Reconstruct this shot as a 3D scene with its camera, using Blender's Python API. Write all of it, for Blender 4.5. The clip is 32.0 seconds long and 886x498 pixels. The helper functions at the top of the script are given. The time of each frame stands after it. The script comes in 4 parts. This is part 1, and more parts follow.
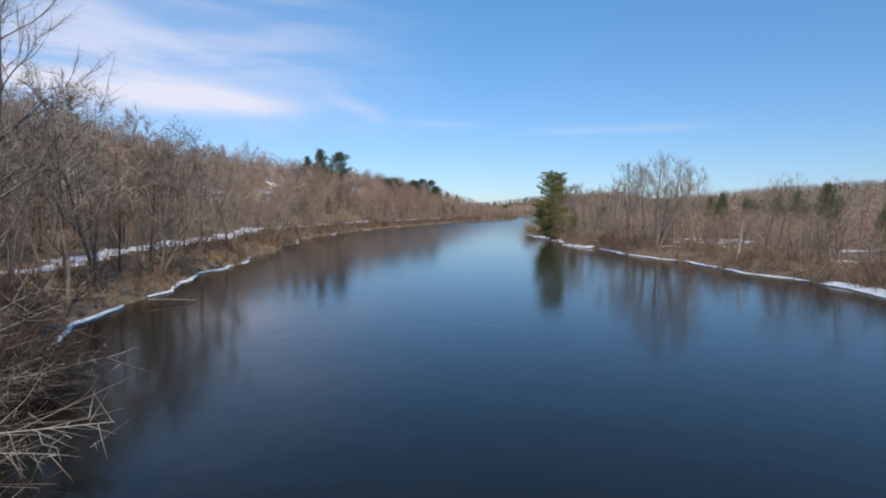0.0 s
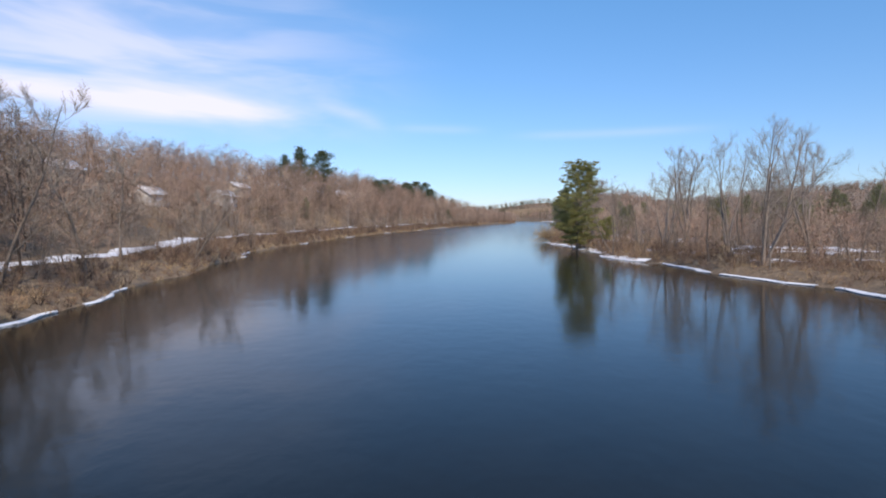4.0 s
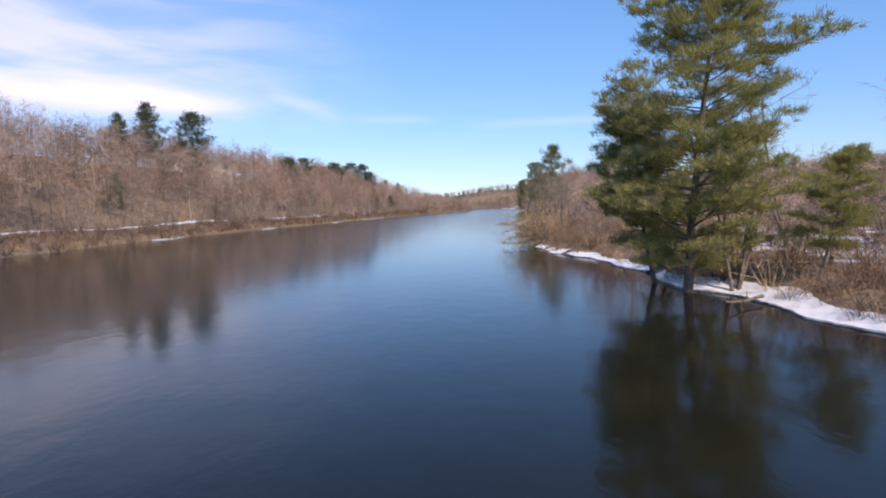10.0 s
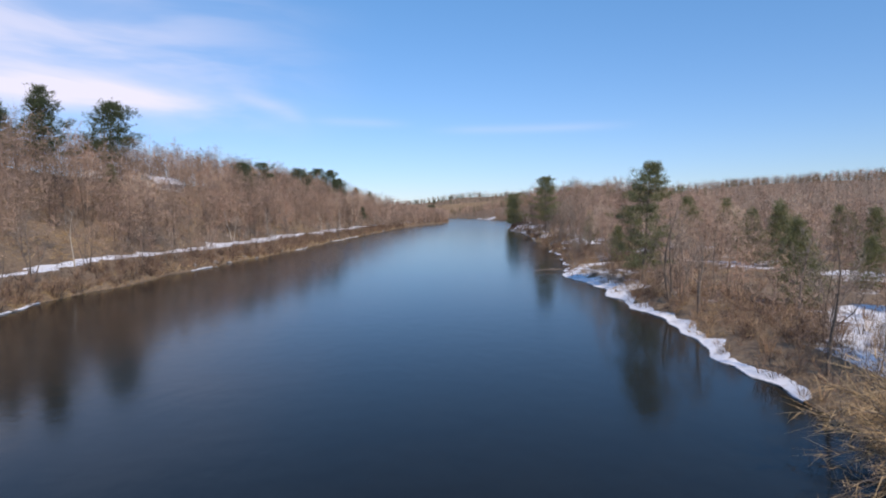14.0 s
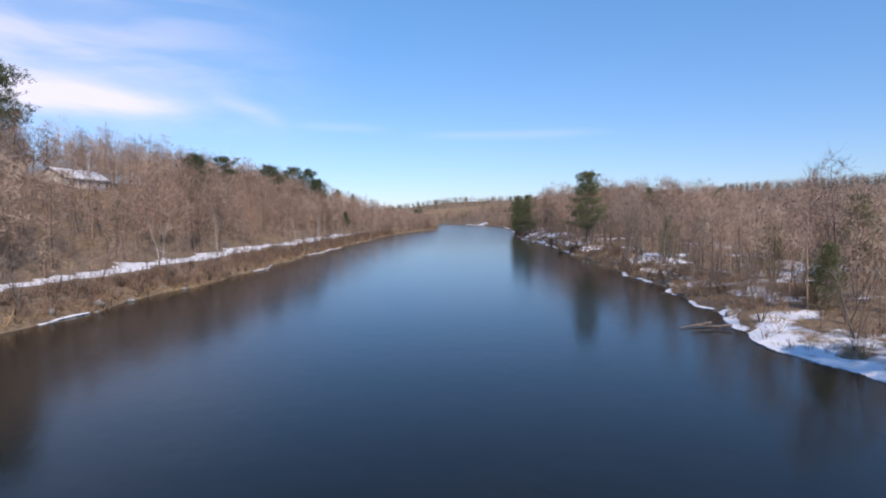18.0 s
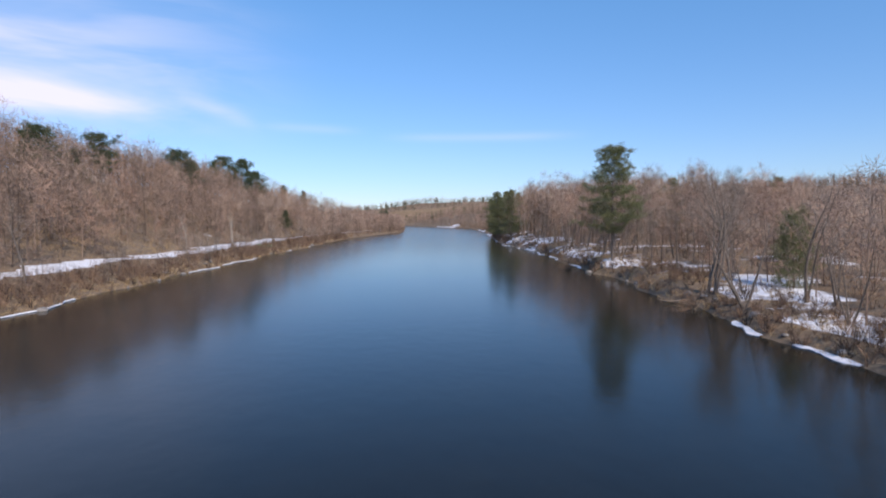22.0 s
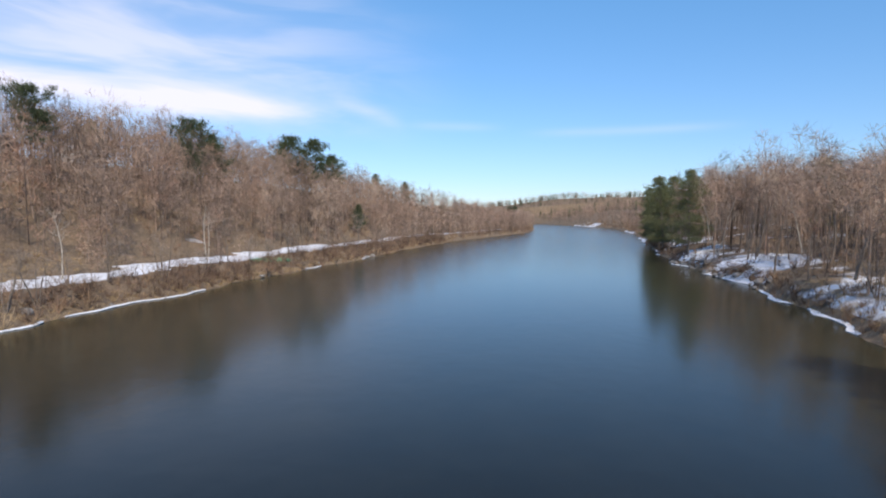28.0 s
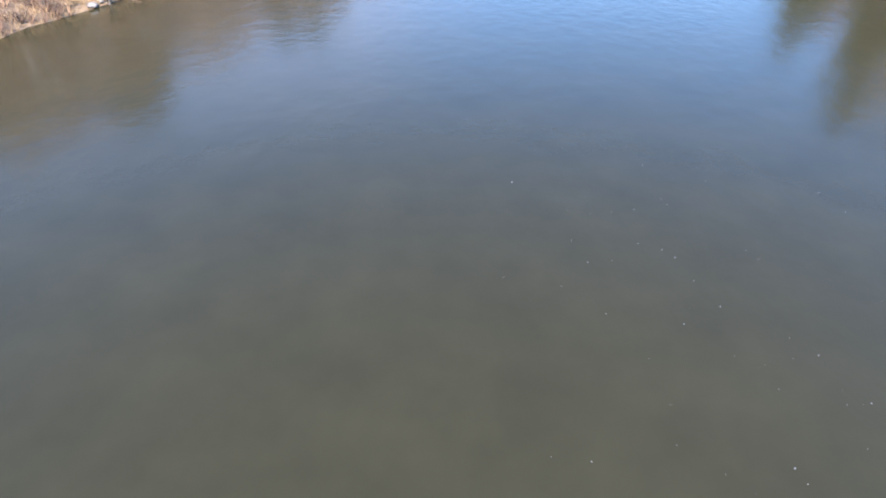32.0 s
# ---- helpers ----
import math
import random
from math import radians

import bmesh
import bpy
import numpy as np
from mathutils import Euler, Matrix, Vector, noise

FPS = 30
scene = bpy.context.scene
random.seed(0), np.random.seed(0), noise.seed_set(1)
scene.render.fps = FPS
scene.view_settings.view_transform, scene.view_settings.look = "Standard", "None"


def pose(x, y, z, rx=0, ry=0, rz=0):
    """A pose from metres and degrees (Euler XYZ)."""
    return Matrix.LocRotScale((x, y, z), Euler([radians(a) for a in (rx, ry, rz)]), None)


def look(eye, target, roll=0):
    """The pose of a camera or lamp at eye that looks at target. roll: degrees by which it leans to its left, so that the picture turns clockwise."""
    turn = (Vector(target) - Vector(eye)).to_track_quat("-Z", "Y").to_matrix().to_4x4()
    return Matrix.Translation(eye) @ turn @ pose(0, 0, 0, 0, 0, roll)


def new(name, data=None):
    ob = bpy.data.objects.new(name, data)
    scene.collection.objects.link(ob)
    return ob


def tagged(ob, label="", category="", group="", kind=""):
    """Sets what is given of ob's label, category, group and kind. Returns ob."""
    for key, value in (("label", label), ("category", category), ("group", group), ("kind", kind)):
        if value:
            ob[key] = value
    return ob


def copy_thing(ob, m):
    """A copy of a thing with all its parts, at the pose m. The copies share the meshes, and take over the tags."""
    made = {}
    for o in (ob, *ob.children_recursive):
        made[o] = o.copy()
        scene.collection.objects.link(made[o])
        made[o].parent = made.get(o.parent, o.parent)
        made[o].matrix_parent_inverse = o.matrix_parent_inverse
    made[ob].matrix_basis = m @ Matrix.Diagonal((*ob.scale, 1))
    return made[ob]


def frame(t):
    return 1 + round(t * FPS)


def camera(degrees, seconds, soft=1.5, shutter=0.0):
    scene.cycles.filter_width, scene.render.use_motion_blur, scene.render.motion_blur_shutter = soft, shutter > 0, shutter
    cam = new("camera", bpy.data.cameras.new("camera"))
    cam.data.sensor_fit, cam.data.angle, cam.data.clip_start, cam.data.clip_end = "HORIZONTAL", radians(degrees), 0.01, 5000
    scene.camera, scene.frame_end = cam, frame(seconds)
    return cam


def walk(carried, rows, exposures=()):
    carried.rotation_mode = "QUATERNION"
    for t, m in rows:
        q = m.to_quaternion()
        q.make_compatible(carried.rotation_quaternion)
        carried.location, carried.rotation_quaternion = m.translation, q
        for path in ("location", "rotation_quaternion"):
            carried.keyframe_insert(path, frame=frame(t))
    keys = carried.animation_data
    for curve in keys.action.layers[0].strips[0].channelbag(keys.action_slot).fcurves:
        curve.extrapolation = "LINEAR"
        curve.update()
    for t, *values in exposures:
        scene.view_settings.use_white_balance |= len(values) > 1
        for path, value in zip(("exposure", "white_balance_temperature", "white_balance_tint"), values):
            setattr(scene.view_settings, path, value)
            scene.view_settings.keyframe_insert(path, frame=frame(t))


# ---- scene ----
cam = camera(75.6, 32.0, soft=1.9)
PATH = [
    (0, (0.213, -1.797, 8.263), (0.22, 0.199, 8.136), 0.4),
    (0.5, (0.103, -0.484, 8.15), (0.104, 1.512, 8.033), 0.5),
    (1, (-0.048, 2.241, 8.03), (-0.045, 4.238, 7.921), 0.4),
    (1.5, (-0.298, 5.973, 7.882), (-0.295, 7.97, 7.776), 0.4),
    (2, (-0.561, 10.809, 7.7), (-0.568, 12.807, 7.6), 0.5),
    (2.5, (-0.684, 16.051, 7.478), (-0.691, 18.049, 7.38), 0.4),
    (4.5, (0.685, 45.401, 7.815), (0.751, 47.396, 7.701), -0.9),
    (5, (1.435, 53.667, 7.891), (1.744, 55.64, 7.777), -1.3),
    (5.5, (2.838, 60.939, 7.919), (3.217, 62.899, 7.796), -1.0),
    (6, (4.377, 69.018, 7.706), (4.669, 70.993, 7.589), -1.0),
    (6.5, (5.721, 76.837, 7.346), (6.002, 78.815, 7.235), -1.0),
    (7, (7.117, 85.257, 7.037), (7.382, 87.236, 6.923), -1.1),
    (7.5, (8.416, 93.105, 6.719), (8.667, 95.086, 6.603), -1.0),
    (8, (9.98, 102.292, 6.287), (10.212, 104.275, 6.172), -1.0),
    (8.5, (11.486, 110.556, 5.92), (11.701, 112.541, 5.806), -1.2),
    (9, (13.117, 119.428, 5.347), (13.312, 121.415, 5.226), -1.2),
    (9.5, (14.647, 127.97, 5.012), (14.827, 129.958, 4.874), -1.4),
    (10, (15.832, 137.227, 5.384), (15.995, 139.215, 5.238), -1.6),
    (10.5, (15.573, 144.916, 7.181), (15.72, 146.905, 7.038), -2.2),
    (11, (15.621, 152.145, 9.806), (15.8, 154.131, 9.654), -1.7),
    (11.5, (15.445, 158.036, 10.748), (15.656, 160.02, 10.599), -1.3),
    (12, (14.945, 164.375, 11.283), (15.178, 166.356, 11.137), -0.8),
    (12.5, (13.886, 170.856, 11.824), (14.137, 172.835, 11.682), -0.5),
    (13, (12.767, 177.518, 12.14), (13.031, 179.496, 12.002), -0.6),
    (13.5, (11.6, 183.704, 12.268), (11.878, 185.68, 12.133), -0.5),
    (14, (10.349, 190.286, 12.279), (10.635, 192.261, 12.147), -0.5),
    (14.5, (9.227, 196.452, 12.22), (9.517, 198.427, 12.086), -0.6),
    (15, (8.168, 203.045, 12.217), (8.454, 205.02, 12.086), -0.4),
    (15.5, (6.98, 210.529, 12.273), (7.261, 212.505, 12.143), -0.3),
    (17.5, (8.443, 238.234, 12.52), (8.806, 240.197, 12.402), -0.5),
    (18, (9.212, 245.442, 12.277), (9.564, 247.408, 12.163), -0.4),
    (18.5, (10.223, 253.28, 12.058), (10.561, 255.248, 11.945), -0.3),
    (19, (11.579, 260.606, 11.659), (11.94, 262.57, 11.55), -0.4),
    (19.5, (13.319, 268.463, 11.474), (13.709, 270.421, 11.359), -0.4),
    (20, (15.182, 275.81, 11.373), (15.57, 277.768, 11.258), -0.5),
    (20.5, (17.502, 284.166, 11.45), (17.911, 286.12, 11.334), -0.6),
    (21, (19.732, 291.343, 11.522), (20.177, 293.289, 11.408), -0.5),
    (21.5, (22.203, 298.888, 11.502), (22.658, 300.832, 11.389), -0.3),
    (22, (24.493, 305.855, 11.289), (24.943, 307.801, 11.182), -0.3),
    (22.5, (26.73, 313.059, 11.122), (27.176, 315.006, 11.009), -0.2),
    (23, (28.829, 319.755, 11.17), (29.198, 321.717, 11.052), -0.2),
    (23.5, (30.89, 326.856, 11.231), (31.207, 328.828, 11.116), -0.7),
    (24, (32.952, 333.376, 11.27), (33.276, 335.347, 11.154), -0.6),
    (24.5, (35.424, 340.655, 11.362), (35.756, 342.623, 11.245), -0.7),
    (26.5, (44.306, 367.609, 12.705), (44.595, 369.584, 12.583), -0.0),
    (27, (45.925, 374.699, 12.653), (46.125, 376.685, 12.533), 0.2),
    (27.5, (47.002, 382.478, 12.376), (46.998, 384.475, 12.257), 0.2),
    (28, (47.698, 389.609, 11.872), (47.667, 391.605, 11.753), 0.1),
    (28.5, (48.273, 397.183, 11.585), (48.227, 399.167, 11.338), 0.2),
    (29, (48.852, 404.594, 11.355), (48.792, 406.511, 10.787), 0.2),
    (29.5, (49.347, 411.876, 11.427), (49.274, 413.741, 10.708), 0.2),
    (30, (49.861, 418.99, 11.763), (49.776, 420.852, 11.037), 0.0),
    (30.5, (50.324, 425.861, 12.258), (50.243, 427.724, 11.534), 0.0),
    (31, (50.927, 432.23, 13.073), (50.859, 434.093, 12.35), -0.0),
    (31.5, (51.692, 436.752, 14.124), (51.598, 438.528, 13.21), 0.3),
    (32, (52.637, 440.478, 15.445), (52.475, 442.061, 14.234), 0.1),
]
EXPOSURES = [(0, -0.1, 7050, 11), (1, 0.1, 7080, 11), (2.5, 0.12, 7080, 12), (4.5, 0.1, 7150, 17), (6, 0.07, 7250, 20), (8, 0.2, 7350, 22), (9, 0.25, 7400, 23), (10, 0.25, 7400, 23), (11, 0.12, 7380, 21), (13, 0.0, 7320, 18), (15, 0.05, 7250, 18), (19, 0.12, 7150, 20), (23, 0.1, 7080, 17), (28, 0.15, 7250, 13), (28.5, 0.2, 7250, 13), (29, 0.46, 7220, 13), (29.5, 1.15, 7250, 12), (30, 1.45, 7200, 12), (31, 1.4, 7100, 13), (31.5, 1.65, 7000, 16), (32, 1.82, 7000, 20)]
walk(cam, [(t, look(eye, target, roll)) for t, eye, target, roll in PATH], EXPOSURES)

# ---- world, sun ----
SUN_AZ, SUN_EL = radians(166), radians(44)      # azimuth from +y towards +x
world = bpy.data.worlds.new("sky")
scene.world = world
world.use_nodes = True
wn, wl = world.node_tree.nodes, world.node_tree.links
wn.clear()
w_out = wn.new("ShaderNodeOutputWorld")
w_bg = wn.new("ShaderNodeBackground")
w_sky = wn.new("ShaderNodeTexSky")
w_sky.sky_type = "NISHITA"
w_sky.sun_disc = False
w_sky.sun_elevation = SUN_EL
w_sky.sun_rotation = SUN_AZ
w_sky.air_density, w_sky.dust_density, w_sky.ozone_density = 1.0, 0.0, 2.6
w_bg.inputs["Strength"].default_value = 0.13
# thin streaked cloud, thickest towards the west side of the valley
w_tc = wn.new("ShaderNodeTexCoord")
w_sep = wn.new("ShaderNodeSeparateXYZ")
wl.new(w_tc.outputs["Generated"], w_sep.inputs[0])


def wmath(op, a, b=None, c=None):
    n = wn.new("ShaderNodeMath")
    n.operation = op
    for k, v in enumerate((a, b, c)):
        if v is None:
            continue
        if isinstance(v, (int, float)):
            n.inputs[k].default_value = v
        else:
            wl.new(v, n.inputs[k])
    return n.outputs[0]


w_az = wmath("ARCTAN2", w_sep.outputs[0], w_sep.outputs[1])
w_el = wmath("ARCSINE", w_sep.outputs[2])
w_cmb = wn.new("ShaderNodeCombineXYZ")
wl.new(wmath("MULTIPLY", w_az, 3.2), w_cmb.inputs[0])
wl.new(wmath("MULTIPLY", wmath("ADD", w_el, wmath("MULTIPLY", w_az, 0.05)), 15.0), w_cmb.inputs[1])
w_ns = wn.new("ShaderNodeTexNoise")
w_ns.inputs["Scale"].default_value = 1.0
w_ns.inputs["Detail"].default_value = 4.0
w_ns.inputs["Roughness"].default_value = 0.55
w_ns.inputs["Distortion"].default_value = 0.4
wl.new(w_cmb.outputs[0], w_ns.inputs["Vector"])


def wstep(value, lo, hi):
    n = wn.new("ShaderNodeMapRange")
    n.interpolation_type = "SMOOTHSTEP"
    n.inputs["From Min"].default_value, n.inputs["From Max"].default_value = lo, hi
    wl.new(value, n.inputs["Value"])
    return n.outputs[0]


def wstreak(el, slope, thick, start, end, amount):
    """One long thin cloud: its height, slope, half thickness, the azimuths where it fades out and in."""
    off = wmath("DIVIDE", wmath("SUBTRACT", wmath("ADD", w_el, wmath("MULTIPLY", w_az, slope)), el), thick)
    body = wmath("EXPONENT", wmath("MULTIPLY", wmath("MULTIPLY", off, off), -1.0))
    ends = wmath("MULTIPLY", wstep(w_az, *end), wstep(w_az, *start))
    return wmath("MULTIPLY", wmath("MULTIPLY", body, ends), wmath("MULTIPLY", wmath("ADD", w_ns.outputs["Fac"], 0.25), amount))


w_veil = wmath("MULTIPLY", wmath("MULTIPLY", wstep(w_az, 0.06, -0.52), wstep(w_az, -2.6, -1.6)), wmath("MULTIPLY", wstep(w_el, 0.48, 0.24), wstep(w_el, 0.06, 0.2)))
w_veil = wmath("MULTIPLY", w_veil, wmath("ADD", wmath("MULTIPLY", wstep(w_ns.outputs["Fac"], 0.36, 0.66), 0.46), 0.19))
w_cover = w_veil
for w_line in (wstreak(0.160, 0.035, 0.019, (-2.4, -1.5), (-0.16, -0.42), 1.0),
               wstreak(0.128, 0.32, 0.012, (-0.22, -0.15), (-0.07, -0.12), 0.32),
               wstreak(0.152, 0.03, 0.007, (-0.10, -0.03), (0.11, 0.02), 0.2),
               wstreak(0.139, 0.0, 0.007, (0.10, 0.22), (0.5, 0.34), 0.2)):
    w_cover = wmath("ADD", w_cover, w_line)
w_cl = wn.new("ShaderNodeClamp")
w_cl.inputs["Max"].default_value = 0.9
wl.new(w_cover, w_cl.inputs["Value"])
w_mix = wn.new("ShaderNodeMix")
w_mix.data_type = "RGBA"
wl.new(w_cl.outputs[0], w_mix.inputs["Factor"])
w_tint = wn.new("ShaderNodeMix")
w_tint.data_type, w_tint.blend_type = "RGBA", "MULTIPLY"
w_tint.inputs["Factor"].default_value = 1.0
wl.new(w_sky.outputs[0], w_tint.inputs["A"])
w_grad = wn.new("ShaderNodeValToRGB")
for _ in range(2):
    w_grad.color_ramp.elements.new(0.5)
for w_e, (w_p, w_c) in zip(w_grad.color_ramp.elements, ((0.0, (0.50, 0.65, 1.0)), (0.10, (0.56, 0.78, 1.08)), (0.34, (0.60, 1.06, 1.36)), (0.6, (0.62, 1.18, 1.50)))):
    w_e.position, w_e.color = w_p, (*w_c, 1)
wl.new(w_el, w_grad.inputs[0])
wl.new(w_grad.outputs[0], w_tint.inputs["B"])
wl.new(w_tint.outputs["Result"], w_mix.inputs["A"])
w_mix.inputs["B"].default_value = (6.6, 6.9, 8.5, 1)
wl.new(w_mix.outputs["Result"], w_bg.inputs["Color"])
wl.new(w_bg.outputs[0], w_out.inputs[0])

sun_data = bpy.data.lights.new("sun", "SUN")
sun_data.energy, sun_data.angle, sun_data.color = 3.6, radians(0.53), (1.0, 0.94, 0.85)
sun = new("sun", sun_data)
sun_from = Vector((math.sin(SUN_AZ) * math.cos(SUN_EL), math.cos(SUN_AZ) * math.cos(SUN_EL), math.sin(SUN_EL)))
sun.matrix_world = look(sun_from * 200, (0, 0, 0))


# ---- materials ----
def material(name):
    m = bpy.data.materials.new(name)
    m.use_nodes = True
    n, l = m.node_tree.nodes, m.node_tree.links
    return m, n, l, n["Principled BSDF"]


def noise_node(n, l, scale, detail=4.0, rough=0.55, coords="Object", stretch=None):
    tc = n.new("ShaderNodeTexCoord")
    tx = n.new("ShaderNodeTexNoise")
    tx.inputs["Scale"].default_value, tx.inputs["Detail"].default_value, tx.inputs["Roughness"].default_value = scale, detail, rough
    if stretch:
        mp = n.new("ShaderNodeMapping")
        mp.inputs["Scale"].default_value = stretch
        l.new(tc.outputs[coords], mp.inputs[0])
        l.new(mp.outputs[0], tx.inputs["Vector"])
    else:
        l.new(tc.outputs[coords], tx.inputs["Vector"])
    return tx.outputs["Fac"]


def ramp(n, l, fac, stops):
    r = n.new("ShaderNodeValToRGB")
    while len(r.color_ramp.elements) < len(stops):
        r.color_ramp.elements.new(0.5)
    for e, (p, c) in zip(r.color_ramp.elements, stops):
        e.position, e.color = p, (*c, 1)
    l.new(fac, r.inputs[0])
    return r.outputs[0]


def mixed(n, l, fac, a, b, mode="MIX"):
    m = n.new("ShaderNodeMix")
    m.data_type, m.blend_type = "RGBA", mode
    for sock, v in (("Factor", fac), ("A", a), ("B", b)):
        if isinstance(v, (int, float)):
            m.inputs[sock].default_value = v
        elif isinstance(v, tuple):
            m.inputs[sock].default_value = (*v, 1)
        else:
            l.new(v, m.inputs[sock])
    return m.outputs["Result"]


def bumped(n, l, bsdf, height, strength, distance=0.05):
    b = n.new("ShaderNodeBump")
    b.inputs["Strength"].default_value, b.inputs["Distance"].default_value = strength, distance
    l.new(height, b.inputs["Height"])
    l.new(b.outputs[0], bsdf.inputs["Normal"])


def island_random(n):
    return n.new("ShaderNodeNewGeometry").outputs["Random Per Island"]


def plain_varied(name, dark, light, scale=3.0, rough=0.85, bump=0.4, islands=False, big=None):
    """Two-colour grain; islands: each blade its own tone; big: a wide drift of tone over the place."""
    m, n, l, p = material(name)
    fac = noise_node(n, l, scale)
    col = ramp(n, l, fac, [(0.3, dark), (0.7, light)])
    if islands:
        col = mixed(n, l, 0.65, col, ramp(n, l, island_random(n), [(0.0, dark), (1.0, light)]))
    if big:
        col = mixed(n, l, ramp(n, l, noise_node(n, l, big[0], 2.0), [(0.4, (0, 0, 0)), (0.62, (1, 1, 1))]), col, mixed(n, l, 0.6, col, big[1]))
    l.new(col, p.inputs["Base Color"])
    p.inputs["Roughness"].default_value = rough
    p.inputs["Specular IOR Level"].default_value = 0.25
    if bump:
        bumped(n, l, p, fac, bump)
    return m


M_BARK = plain_varied("bark", (0.10, 0.078, 0.062), (0.27, 0.22, 0.18), 6.0, 0.9, 0.6)
M_BARK_PALE = plain_varied("pale_bark", (0.34, 0.29, 0.23), (0.60, 0.54, 0.46), 5.0, 0.85, 0.4)
M_BARK_GREY = plain_varied("grey_bark", (0.19, 0.145, 0.115), (0.40, 0.325, 0.265), 5.0, 0.9, 0.5)
M_TWIG = plain_varied("twigs", (0.196, 0.155, 0.121), (0.460, 0.380, 0.305), 1.5, 0.9, 0, True)
def toned(name, stops):
    """Twigs whose tone goes plant by plant, with a little change from twig to twig."""
    m, n, l, p = material(name)
    at = n.new("ShaderNodeAttribute")
    at.attribute_name = "tone"
    own = ramp(n, l, at.outputs["Fac"], stops)
    grain = ramp(n, l, island_random(n), [(0.0, (0.62, 0.62, 0.62)), (1.0, (1.3, 1.27, 1.22))])
    l.new(mixed(n, l, 1.0, own, grain, "MULTIPLY"), p.inputs["Base Color"])
    p.inputs["Roughness"].default_value = 0.9
    p.inputs["Specular IOR Level"].default_value = 0.2
    return m


# tone 0 is extra dark: it puts shade into plants by the bend
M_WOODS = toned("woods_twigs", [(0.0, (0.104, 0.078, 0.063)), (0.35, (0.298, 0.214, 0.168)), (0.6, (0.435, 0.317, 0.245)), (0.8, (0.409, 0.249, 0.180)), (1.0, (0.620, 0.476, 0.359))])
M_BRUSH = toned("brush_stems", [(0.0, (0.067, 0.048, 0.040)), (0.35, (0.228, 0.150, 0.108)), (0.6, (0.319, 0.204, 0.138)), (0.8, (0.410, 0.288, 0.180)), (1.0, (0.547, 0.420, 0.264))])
M_WILLOW = plain_varied("willow_stems", (0.30, 0.19, 0.10), (0.62, 0.46, 0.26), 0.8, 0.9, 0, True)
M_GRASS = plain_varied("dry_grass", (0.30, 0.20, 0.10), (0.58, 0.43, 0.25), 0.8, 0.9, 0, True)
M_NEEDLE = plain_varied("pine_needles", (0.10, 0.11, 0.045), (0.58, 0.52, 0.22), 0.9, 0.6, 0, True)
M_NEEDLE_DARK = plain_varied("far_pine_needles", (0.03, 0.05, 0.028), (0.11, 0.13, 0.06), 0.9, 0.65, 0, True)


M_NEEDLE_MID = plain_varied("olive_pine_needles", (0.068, 0.082, 0.046), (0.28, 0.28, 0.14), 0.9, 0.65, 0, True)


def let_light_through(m, share, tint):
    n, l = m.node_tree.nodes, m.node_tree.links
    tr, mx = n.new("ShaderNodeBsdfTranslucent"), n.new("ShaderNodeMixShader")
    tr.inputs["Color"].default_value = (*tint, 1)
    mx.inputs[0].default_value = share
    l.new(n["Principled BSDF"].outputs[0], mx.inputs[1])
    l.new(tr.outputs[0], mx.inputs[2])
    l.new(mx.outputs[0], n["Material Output"].inputs[0])


let_light_through(M_NEEDLE_MID, 0.25, (0.24, 0.25, 0.09))
let_light_through(M_NEEDLE, 0.42, (0.36, 0.36, 0.11))


def ground_material():
    m, n, l, p = material("leaf_litter_and_snow")
    fine = noise_node(n, l, 1.6, 6.0, 0.65)
    mid = noise_node(n, l, 0.13, 4.0, 0.6)
    soil = mixed(n, l, mid, ramp(n, l, fine, [(0.3, (0.09, 0.06, 0.04)), (0.72, (0.26, 0.18, 0.115))]),
                 ramp(n, l, fine, [(0.3, (0.12, 0.08, 0.05)), (0.72, (0.36, 0.26, 0.155))]))
    patch = noise_node(n, l, 0.055, 5.0, 0.62)
    at = n.new("ShaderNodeAttribute")
    at.attribute_name = "snow"
    add = n.new("ShaderNodeMath")
    add.operation = "ADD"
    l.new(patch, add.inputs[0])
    l.new(at.outputs["Fac"], add.inputs[1])
    mask = ramp(n, l, add.outputs[0], [(0.57, (0, 0, 0)), (0.62, (1, 1, 1))])
    l.new(mixed(n, l, mask, soil, (0.82, 0.83, 0.86)), p.inputs["Base Color"])
    p.inputs["Roughness"].default_value = 0.9
    bumped(n, l, p, fine, 0.7, 0.25)
    return m


def snow_material():
    m, n, l, p = material("old_snow")
    fac = noise_node(n, l, 0.9, 6.0, 0.6)
    l.new(ramp(n, l, fac, [(0.28, (0.55, 0.52, 0.49)), (0.45, (0.80, 0.80, 0.82)), (0.8, (0.88, 0.89, 0.91))]), p.inputs["Base Color"])
    p.inputs["Roughness"].default_value = 0.6
    bumped(n, l, p, fac, 0.5, 0.15)
    return m


